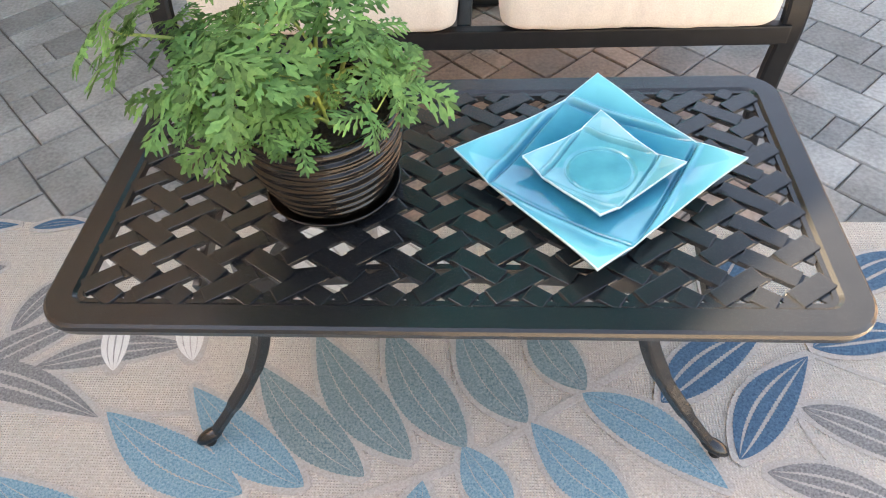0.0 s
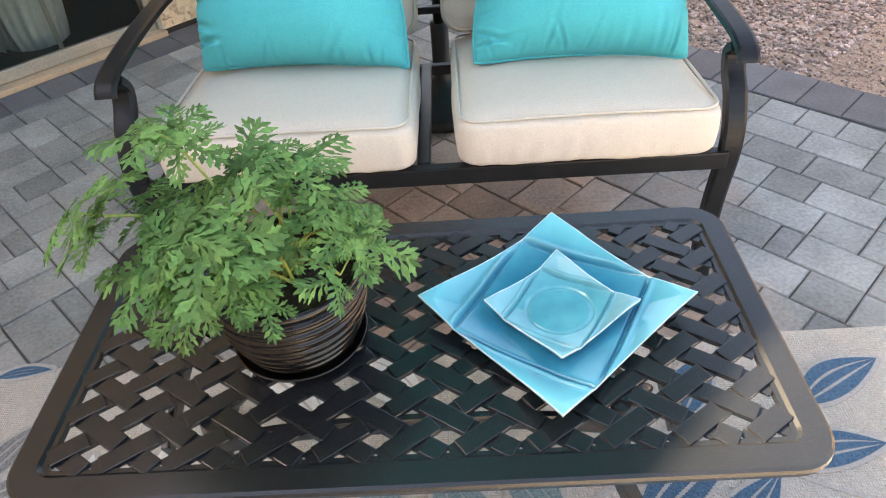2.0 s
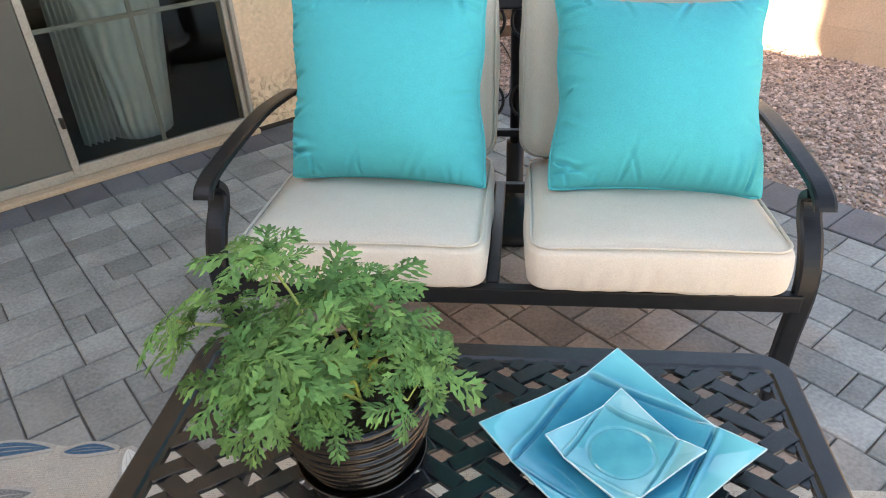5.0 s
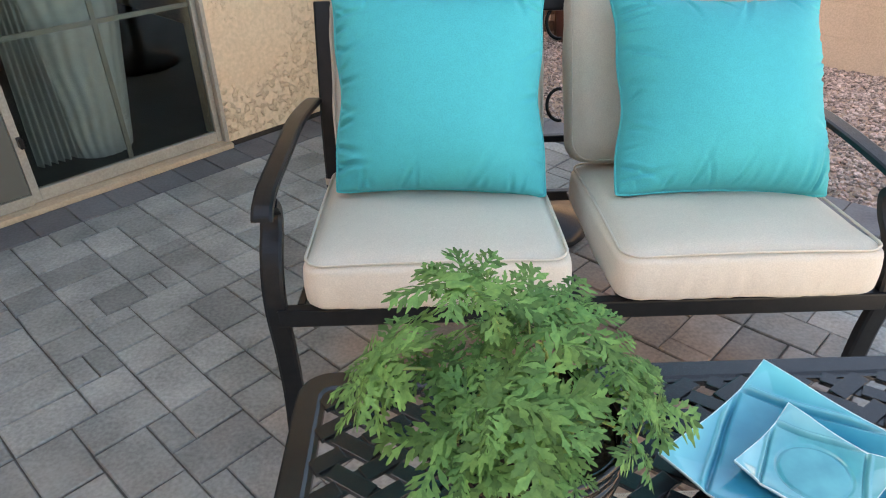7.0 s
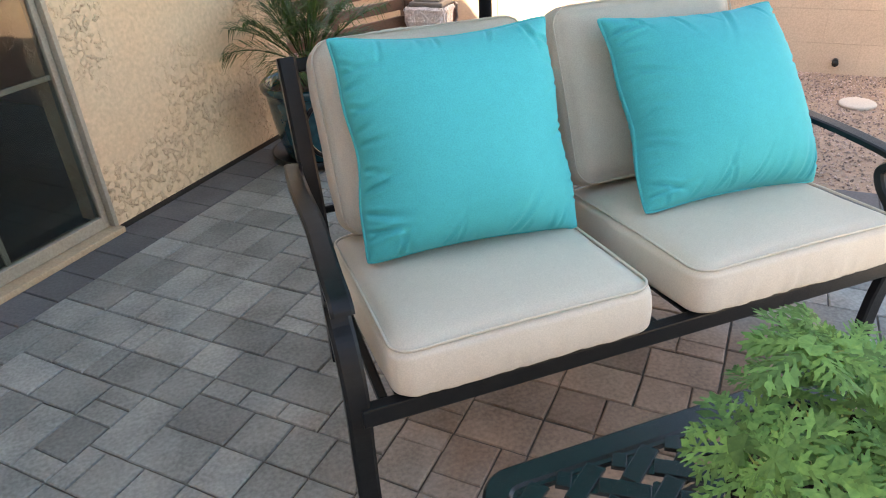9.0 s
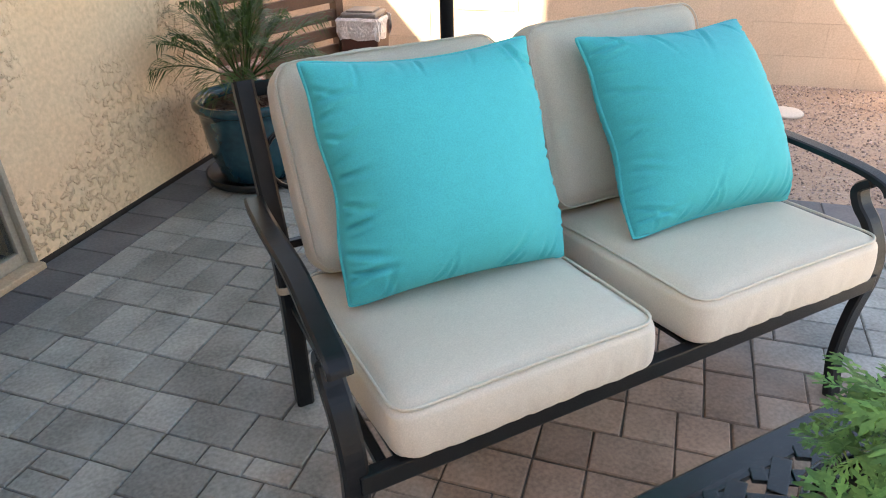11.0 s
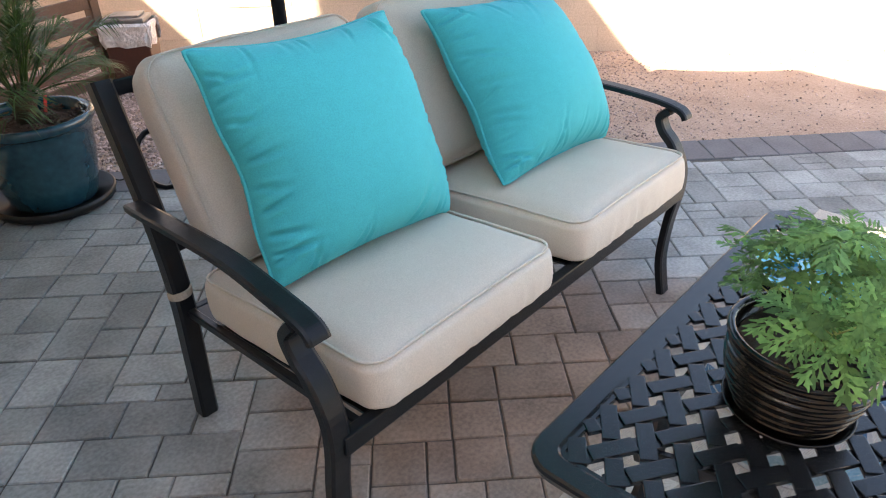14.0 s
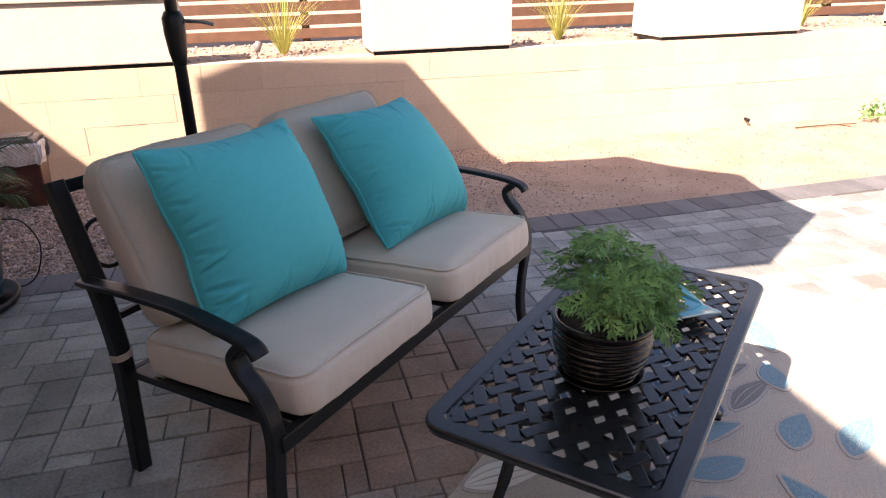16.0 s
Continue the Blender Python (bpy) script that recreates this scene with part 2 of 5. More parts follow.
M_LID = mat("grey_plastic", (0.16, 0.14, 0.14), (0.22, 0.20, 0.19), 15, 0.4)
M_ALU = mat("tan_aluminium", (0.34, 0.31, 0.26), (0.41, 0.37, 0.31), 12, 0.45, metal=0.2)
M_SILL = mat("tan_sill", (0.45, 0.33, 0.22), (0.52, 0.39, 0.27), 12, 0.7, bump=0.2)
M_GLASS = glass("glass")


def mesh_screen(name):
    """Fine grey insect mesh that lets some of what is behind show through."""
    m = bpy.data.materials.new(name)
    m.use_nodes = True
    N, L = m.node_tree.nodes, m.node_tree.links
    tr, df, ns, rg, mx = (N.new("ShaderNode" + k) for k in ("BsdfTransparent", "BsdfDiffuse", "TexNoise", "MapRange", "MixShader"))
    df.inputs[0].default_value = (0.155, 0.15, 0.13, 1)
    ns.inputs["Scale"].default_value = 3.0
    rg.inputs[3].default_value, rg.inputs[4].default_value = 0.72, 0.84
    L.new(N.new("ShaderNodeNewGeometry").outputs["Position"], ns.inputs["Vector"])
    L.new(ns.outputs["Fac"], rg.inputs[0]), L.new(rg.outputs[0], mx.inputs[0])
    L.new(tr.outputs[0], mx.inputs[1]), L.new(df.outputs[0], mx.inputs[2]), L.new(mx.outputs[0], N["Material Output"].inputs[0])
    return m


M_SCREEN = mesh_screen("insect_mesh")
M_VASE = mat("white_ceramic", (0.62, 0.64, 0.60), (0.70, 0.72, 0.68), 5, 0.4)
M_CURTAIN = mat("sheer_curtain", (0.60, 0.61, 0.58), (0.70, 0.71, 0.68), 5, 0.9)
M_DARKWOOD = mat("dark_furniture", (0.025, 0.018, 0.014), (0.04, 0.03, 0.022), 8, 0.5)
M_CARPET = mat("dark_floor", (0.07, 0.06, 0.05), (0.10, 0.085, 0.07), 12, 0.8)
M_RUBBER = mat("black_rubber", (0.009, 0.009, 0.009), (0.016, 0.016, 0.016), 30, 0.35, spec=0.25)
M_TAG = mat("red_plastic", (0.45, 0.02, 0.02), (0.55, 0.03, 0.025), 20, 0.4)
M_STRAP = mat("tan_strap", (0.36, 0.31, 0.26), (0.44, 0.39, 0.33), 40, 0.9)
M_UMBRELLA = mat("umbrella_fabric", (0.020, 0.33, 0.38), (0.030, 0.37, 0.42), 10, 0.9)
M_GRASSY = mat("ornamental_grass", (0.30, 0.32, 0.07), (0.45, 0.45, 0.14), 20, 0.6, rand=0.3)
M_ROOF = mat("roof_stucco", (0.5, 0.4, 0.28), (0.55, 0.45, 0.32), 4, 0.9)


def leafy(m, share):
    """Lets some of the light pass through thin leaves."""
    N, L = m.node_tree.nodes, m.node_tree.links
    bs, out = N["Principled BSDF"], N["Material Output"]
    tr, mx = N.new("ShaderNodeBsdfTranslucent"), N.new("ShaderNodeMixShader")
    L.new(bs.inputs["Base Color"].links[0].from_socket, tr.inputs[0])
    mx.inputs[0].default_value = share
    L.new(bs.outputs[0], mx.inputs[1]), L.new(tr.outputs[0], mx.inputs[2]), L.new(mx.outputs[0], out.inputs[0])
    return m


for leaf_mat in (M_LEAF, M_FROND, M_GRASSY):
    leafy(leaf_mat, 0.35)
leafy(M_UMBRELLA, 0.55)


# mesh helpers ------------------------------------------------------------
def part(name, bm, material, parent=None, label="", smooth=False, m=None):
    me = bpy.data.meshes.new(name)
    bmesh.ops.recalc_face_normals(bm, faces=bm.faces)
    if smooth:
        for f in bm.faces:
            f.smooth = True
    bm.to_mesh(me)
    bm.free()
    for mm in (material if isinstance(material, (list, tuple)) else [material]):
        me.materials.append(mm)
    ob = new(name, me)
    if m is not None:
        ob.matrix_basis = m
    if parent is not None:
        ob.parent = parent
    if label:
        tagged(ob, label)
    return ob


def empty(name, m=None):
    ob = new(name)
    ob.empty_display_size = 0.05
    if m is not None:
        ob.matrix_basis = m
    return ob


def box(bm, x0, x1, y0, y1, z0, z1, bev=0.0, m=None):
    vs = [bm.verts.new((x, y, z)) for z in (z0, z1) for y in (y0, y1) for x in (x0, x1)]
    fs = [bm.faces.new([vs[i] for i in q]) for q in ((0, 2, 3, 1), (4, 5, 7, 6), (0, 1, 5, 4), (2, 6, 7, 3), (0, 4, 6, 2), (1, 3, 7, 5))]
    if bev:
        es = list({e for f in fs for e in f.edges})
        r = bmesh.ops.bevel(bm, geom=es, offset=bev, segments=2, affect="EDGES", profile=0.6)
        vs = list({v for f in r["faces"] for v in f.verts} | {v for v in vs if v.is_valid})
    if m is not None:
        bmesh.ops.transform(bm, matrix=m, verts=vs)
    return bm


def B(*a, **k):
    return box(bmesh.new(), *a, **k)


def smooth_path(pts, n=6):
    """Catmull-Rom through the points."""
    P = [Vector(p) for p in pts]
    out = []
    for i in range(len(P) - 1):
        p0, p1, p2, p3 = P[max(i - 1, 0)], P[i], P[i + 1], P[min(i + 2, len(P) - 1)]
        for k in range(n):
            t = k / n
            out.append(0.5 * ((2 * p1) + (p2 - p0) * t + (2 * p0 - 5 * p1 + 4 * p2 - p3) * t * t + (3 * p1 - p0 - 3 * p2 + p3) * t ** 3))
    out.append(P[-1])
    return out


def sweep(bm, pts, wa, ha=None, side=None, round_=False, seg=8, closed=False, taper=None):
    """A bar along pts. side: the direction of its width wa; ha is its thickness across."""
    ha = ha or wa
    P = [Vector(p) for p in pts]
    n = len(P)
    if round_:
        prof = [(math.cos(2 * math.pi * k / seg), math.sin(2 * math.pi * k / seg)) for k in range(seg)]
    else:
        c = 0.72
        prof = [(1, -c), (1, c), (c, 1), (-c, 1), (-1, c), (-1, -c), (-c, -1), (c, -1)]
    rings = []
    last = Vector(side) if side else None
    for i in range(n):
        a, b = (P[(i - 1) % n], P[(i + 1) % n]) if closed else (P[max(i - 1, 0)], P[min(i + 1, n - 1)])
        t = (b - a).normalized()
        s = last if last is not None else (Vector((0, 0, 1)) if abs(t.z) < 0.9 else Vector((1, 0, 0)))
        s = (s - t * s.dot(t)).normalized()
        if side is None:
            last = s
        nrm = t.cross(s)
        k = taper[i * (len(taper) - 1) // max(n - 1, 1)] if taper else 1.0
        rings.append([bm.verts.new(P[i] + s * (x * wa / 2 * k) + nrm * (y * ha / 2 * k)) for x, y in prof])
    m = len(prof)
    for i in range(n if closed else n - 1):
        r0, r1 = rings[i], rings[(i + 1) % n]
        for k in range(m):
            bm.faces.new((r0[k], r0[(k + 1) % m], r1[(k + 1) % m], r1[k]))
    if not closed:
        bm.faces.new(rings[0][::-1])
        bm.faces.new(rings[-1])
    return bm


def S(pts, *a, **k):
    return sweep(bmesh.new(), pts, *a, **k)


def lathe(profile, seg=40, bm=None, wob=None):
    """profile: (radius, height) pairs, turned about z."""
    bm = bm or bmesh.new()
    rings = []
    for i, (r, z) in enumerate(profile):
        rings.append([bm.verts.new(((r + (wob(i, k) if wob else 0)) * math.cos(2 * math.pi * k / seg), (r + (wob(i, k) if wob else 0)) * math.sin(2 * math.pi * k / seg), z)) for k in range(seg)])
    for a, b in zip(rings, rings[1:]):
        for k in range(seg):
            bm.faces.new((a[k], a[(k + 1) % seg], b[(k + 1) % seg], b[k]))
    if profile[0][0] > 1e-4:
        bm.faces.new(rings[0][::-1])
    if profile[-1][0] > 1e-4:
        bm.faces.new(rings[-1])
    return bm


# ground, patio bed, house -------------------------------------------------
bm = bmesh.new()
bmesh.ops.create_grid(bm, x_segments=2, y_segments=2, size=400)
for v in bm.verts:
    v.co.z = -0.022
tagged(part("ground", bm, M_GROUND), "reddish tan desert dirt and decomposed granite around the patio", "ground", kind="structure")

EDGE_A, EDGE_B = (2.285, 2.35), (2.415, -1.75)      # outer patio edge in (u, w)


def edge_u(w):
    k = (w - EDGE_A[1]) / (EDGE_B[1] - EDGE_A[1])
    return EDGE_A[0] + k * (EDGE_B[0] - EDGE_A[0])


bm = bmesh.new()
cs = [(-4.2, 2.85), (edge_u(2.85), 2.85), (edge_u(-4.2), -4.2), (-4.2, -4.2)]
lo = [bm.verts.new((u, w, -0.05)) for u, w in cs]
hi = [bm.verts.new((u, w, -0.007)) for u, w in cs]
bm.faces.new(hi), bm.faces.new(lo[::-1])
for i in range(4):
    bm.faces.new((lo[i], lo[(i + 1) % 4], hi[(i + 1) % 4], hi[i]))
patio = part("pavement", bm, M_BED, m=HF)
tagged(patio, "grey and tan concrete paver patio with dark border course", "patio", kind="structure")

W0 = 2.85
DOOR = (-0.665, 1.085, 2.05)
bm = bmesh.new()
box(bm, DOOR[1], 2.30, W0, W0 + 0.2, 0.020, 2.75)
box(bm, -4.2, DOOR[0], W0, W0 + 0.2, 0.020, 2.75)
box(bm, DOOR[0], DOOR[1], W0, W0 + 0.2, DOOR[2], 2.75)
wall = part("wall_house", bm, M_STUCCO, m=HF)
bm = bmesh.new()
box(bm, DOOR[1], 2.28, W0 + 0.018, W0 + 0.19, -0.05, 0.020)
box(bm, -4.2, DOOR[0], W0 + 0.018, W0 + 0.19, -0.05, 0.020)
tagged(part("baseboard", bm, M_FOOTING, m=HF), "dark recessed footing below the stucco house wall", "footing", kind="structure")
tagged(wall, "warm cream skip-trowel stucco house wall beside the patio", "wall", kind="structure")
bm = bmesh.new()
box(bm, 2.10, 2.30, W0 + 0.2, 7.0, -0.05, 2.75)
tagged(part("wall_side", bm, M_STUCCO, m=HF), "cream stucco side wall of the house", "wall", kind="structure")
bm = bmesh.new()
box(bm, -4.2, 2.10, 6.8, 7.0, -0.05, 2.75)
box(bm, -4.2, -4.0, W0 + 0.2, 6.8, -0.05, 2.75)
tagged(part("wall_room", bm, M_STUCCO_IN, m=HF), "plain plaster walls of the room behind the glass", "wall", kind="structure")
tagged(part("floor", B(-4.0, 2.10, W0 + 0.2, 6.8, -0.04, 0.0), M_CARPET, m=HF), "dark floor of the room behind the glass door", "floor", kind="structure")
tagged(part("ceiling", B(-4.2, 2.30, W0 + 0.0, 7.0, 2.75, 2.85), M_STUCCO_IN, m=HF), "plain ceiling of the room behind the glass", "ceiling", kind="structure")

# Out of view; added so the left side gets less sky and bounce.
tagged(part("wall_wing", B(-3.10, -2.90, -4.2, W0, -0.05, 2.86), M_STUCCO, m=HF), "unseen cream stucco wall added to block light from the left", "wall", kind="structure")

# the roof of the house with its overhanging eave, which shades the patio
ROOF_Z = 3.0
ROOF = [(-6.0, 2.19), (2.72, 2.19), (2.76, 3.25), (2.70, 3.68), (2.46, 4.05), (2.05, 4.20), (2.05, 4.85), (2.40, 4.95), (2.75, 4.97), (2.75, 7.4), (-6.0, 7.4)]


def roof():
    bm = bmesh.new()
    lo = [bm.verts.new((u, w, ROOF_Z - 0.14)) for u, w in ROOF]
    hi = [bm.verts.new((u, w, ROOF_Z)) for u, w in ROOF]
    bm.faces.new(hi), bm.faces.new(lo[::-1])
    for i in range(len(lo)):
        k = (i + 1) % len(lo)
        bm.faces.new((lo[i], lo[k], hi[k], hi[i]))
    ob = part("roof", bm, M_ROOF, m=HF)
    tagged(ob, "tan stucco roof of the house with overhanging eave", "roof", kind="structure")


roof()


# sliding glass door -------------------------------------------------------
def sliding_door():
    d = empty("door_1", HF @ pose(0, W0, 0))
    tagged(d, "tan aluminium sliding patio door with glass grids", "sliding door", kind="structure")
    u0, u1, h = DOOR
    bm = bmesh.new()
    for a in ((u0, u0 + 0.018, -0.006, 0.10, 0.0245, h), (u1 - 0.018, u1, -0.006, 0.10, 0.0245, h), (u0 + 0.018, u1 - 0.018, 0.0, 0.10, h - 0.03, h)):
        box(bm, *a, bev=0.003)
    part("door_frame", bm, M_ALU, d)
    part("threshold", B(u0 - 0.005, u1 + 0.002, -0.035, 0.10, 0.0, 0.024, bev=0.005), M_SILL, d, "tan painted wooden threshold")
    for nm, a, b, y in (("sliding_panel", u0 + 0.019, 0.300, 0.055), ("fixed_panel", 0.262, u1 - 0.019, 0.02)):
        bm = bmesh.new()
        z0, z1 = 0.026, h - 0.032
        box(bm, a, a + 0.030, y, y + 0.028, z0, z1, bev=0.003)
        box(bm, b - 0.024, b, y, y + 0.028, z0, z1, bev=0.003)
        box(bm, a + 0.030, b - 0.024, y, y + 0.028, z0, z0 + 0.048, bev=0.003)
        box(bm, a + 0.030, b - 0.024, y, y + 0.028, z1 - 0.045, z1, bev=0.003)
        p = part(nm, bm, M_ALU, d)
        g = part("pane", B(a + 0.028, b - 0.022, y + 0.012, y + 0.017, z0 + 0.04, z1 - 0.04), M_GLASS, p, "clear reflective glass pane")
        g.visible_shadow = False
        for z in (0.62, 1.27):
            part("muntin", B(a + 0.030, b - 0.024, y + 0.018, y + 0.028, z - 0.009, z + 0.009), M_ALU, p)
        part("muntin", B((a + b) / 2 - 0.009, (a + b) / 2 + 0.009, y + 0.018, y + 0.0275, z0 + 0.045, z1 - 0.045), M_ALU, p)
    part("insect_screen", B(u0 + 0.030, 0.258, 0.012, 0.014, 0.07, h - 0.07), M_SCREEN, d, "grey insect mesh over the sliding panel")
    part("screen_frame", B(u0 + 0.0185, 0.2605, 0.008, 0.0185, 0.0255, 0.066, bev=0.003), M_ALU, d)
    part("handle", B(0.275, 0.29, -0.015, 0.02, 0.25, 0.29, bev=0.004), M_RUBBER, d, "small black latch")


sliding_door()


def floor_vase():
    prof = [(0.0, 0.0), (0.12, 0.0), (0.135, 0.02), (0.165, 0.25), (0.205, 0.55), (0.225, 0.75), (0.22, 0.80), (0.205, 0.80), (0.14, 0.74), (0.10, 0.5), (0.0, 0.48)]
    fine = smooth_path([(r, 0, z) for r, z in prof[1:7]], 10)
    seg = 132
    ring = [(p.x, p.z) for p in fine]
    bm = lathe([(0.0, 0.0)] + ring + [(0.205, 0.80), (0.20, 0.70), (0.0, 0.68)], seg,
               wob=lambda i, k: 0.004 * math.sin(22 * (2 * math.pi * k / seg) + 0.6 * math.sin(i * 0.55 + 0.4 * math.sin(i * 0.2))) if 1 < i < len(ring) else 0)
    ob = part("floor_vase", bm, M_VASE, smooth=True, m=HF @ pose(0.69, W0 + 0.44, 0))
    tagged(ob, "tall white ceramic vase with wavy ribs behind glass", "vase")


floor_vase()


def curtain():
    bm = bmesh.new()
    rows = []
    for i in range(13):
        z = 0.03 + i * (1.95 / 12)
        rows.append([bm.verts.new((0.17 * (k / 40 - 0.5) * (1 - 0.25 * math.exp(-((z - 0.8) / 0.5) ** 2)), 0.022 * math.sin(k * 0.95 + 0.15 * i), z)) for k in range(41)])
    for a, b in zip(rows, rows[1:]):
        for k in range(40):
            bm.faces.new((a[k], a[k + 1], b[k + 1], b[k]))
    bmesh.ops.solidify(bm, geom=bm.faces[:], thickness=0.002)
    ob = part("curtain", bm, M_CURTAIN, smooth=True, m=HF @ pose(0.47, W0 + 0.34, 0))
    tagged(ob, "pale grey sheer curtain gathered inside the glass door", "curtain")
    rod = part("curtain_rod", S([(-0.6, 0, 0), (1.1, 0, 0)], 0.02, round_=True), M_DARKWOOD, m=HF @ pose(0, W0 + 0.26, 1.99))
    tagged(rod, "dark curtain rod above the glass door", "curtain rod")


curtain()


def dim_table():
    e = empty("dining_table", HF @ pose(0.55, W0 + 1.6, 0))
    tagged(e, "dark wooden table inside the dim room", "table")
    part("tabletop", B(-0.6, 0.6, -0.4, 0.4, 0.70, 0.74, bev=0.005), M_DARKWOOD, e)
    for x in (-0.55, 0.55):
        for y in (-0.35, 0.35):
            part("leg", B(x - 0.03, x + 0.03, y - 0.03, y + 0.03, 0, 0.70), M_DARKWOOD, e)


dim_table()


# cushions -------------------------------------------------------------------
def cushion_mesh(w, d, h, r, crown, seed, cuts=41, wrinkle=0.002):
    """A boxed cushion centred at its base."""
    bm = bmesh.new()
    bmesh.ops.create_cube(bm, size=2)
    bmesh.ops.subdivide_edges(bm, edges=bm.edges[:], cuts=cuts, use_grid_fill=True)
    for v in bm.verts:
        x, y, z = v.co
        p = Vector((x * w / 2, y * d / 2, z * h / 2))
        inn = Vector((max(-w / 2 + r, min(w / 2 - r, p.x)), max(-d / 2 + r, min(d / 2 - r, p.y)), max(-h / 2 + r * 0.55, min(h / 2 - r * 0.55, p.z))))
        off = p - inn
        off = Vector((off.x / r, off.y / r, off.z / (r * 0.55)))
        if off.length > 1e-6:
            off = off / max(off.length, 1e-6) * min(1.0, max(abs(off.x), abs(off.y), abs(off.z)))
        q = inn + Vector((off.x * r, off.y * r, off.z * r * 0.55))
        bul = (1 - abs(x) ** 3) * (1 - abs(y) ** 3)
        q.z += (crown if z > 0 else -crown * 0.25) * bul * abs(z)
        side = (1 - z * z) * 0.010
        q.x += side * x * (1 - y * y * 0.4)
        q.y += side * y * (1 - x * x * 0.4)
        nz = noise.noise(Vector((q.x * 9 + seed, q.y * 9, q.z * 5))) * wrinkle * 2
        nz += noise.noise(Vector((q.x * 38 + seed, q.y * 14, q.z * 6))) * wrinkle * (1 if abs(y) > 0.97 else 0.35)
        if y < -0.9:
            # soft vertical creases in the boxing
            for k in range(9):
                c = -0.85 + 1.7 * ((k * 0.618 + seed * 0.377) % 1.0)
                q.y += 0.0055 * (0.4 + (k * 0.37 + seed * 0.2) % 0.6) * math.exp(-((x - c - 0.04 * z) / 0.028) ** 2) * math.exp(-((z + 0.35) / 0.55) ** 2)
        q += Vector((x, y, z)).normalized() * nz
        v.co = q + Vector((0, 0, h / 2))
    return bm


def rounded_rect(w, d, r, z, seg=5):
    out = []
    for cx, cy, a0 in ((w / 2 - r, d / 2 - r, 0), (-w / 2 + r, d / 2 - r, 90), (-w / 2 + r, -d / 2 + r, 180), (w / 2 - r, -d / 2 + r, 270)):
        for k in range(seg + 1):
            a = radians(a0 + 90 * k / seg)
            out.append((cx + r * math.cos(a), cy + r * math.sin(a), z))
    fin = []
    for i, p in enumerate(out):
        q = out[(i + 1) % len(out)]
        L = math.dist(p, q)
        n = max(1, int(L / 0.05))
        for k in range(n):
            t = k / n
            sag = 0.004 * math.sin(math.pi * t) if n > 3 else 0
            fin.append((p[0] + (q[0] - p[0]) * t, p[1] + (q[1] - p[1]) * t, z + sag))
    return fin


def seat_cushion(m, seed):
    w, d, h = 0.535, 0.55, 0.118
    ob = empty("seat_cushion", m)
    tagged(ob, "beige fabric seat cushion with piped edges on loveseat", "cushion", group="seat cushions on the loveseat")
    part("cover", cushion_mesh(w, d, h, 0.042, 0.022, seed), M_CUSH, ob, smooth=True)
    for z in (h - 0.006,):
        part("piping", sweep(bmesh.new(), rounded_rect(w - 0.006, d - 0.006, 0.042, z), 0.0065, round_=True, seg=6, closed=True), M_CUSH, ob, smooth=True)
    return ob


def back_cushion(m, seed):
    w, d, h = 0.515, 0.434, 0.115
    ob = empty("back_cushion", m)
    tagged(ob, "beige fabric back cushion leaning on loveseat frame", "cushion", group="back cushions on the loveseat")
    part("cover", cushion_mesh(w, d, h, 0.050, 0.026, seed, wrinkle=0.003), M_CUSH_SHADED, ob, smooth=True)
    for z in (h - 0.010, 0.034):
        part("piping", sweep(bmesh.new(), rounded_rect(w + 0.002, d + 0.002, 0.050, z), 0.0042, round_=True, seg=6, closed=True), M_CUSH_SHADED, ob, smooth=True)
    return ob


seat_cushion(pose(-0.330, 1.006, 0.372, -5, 0, 0) @ pose(0, 0.272, 0), 3.0)
seat_cushion(pose(0.303, 1.006, 0.372, -5, 0, 0) @ pose(0, 0.272, 0), 11.0)
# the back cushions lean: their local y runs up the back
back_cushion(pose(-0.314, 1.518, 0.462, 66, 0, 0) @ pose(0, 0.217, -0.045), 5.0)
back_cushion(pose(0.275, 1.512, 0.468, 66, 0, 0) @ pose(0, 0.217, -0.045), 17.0)


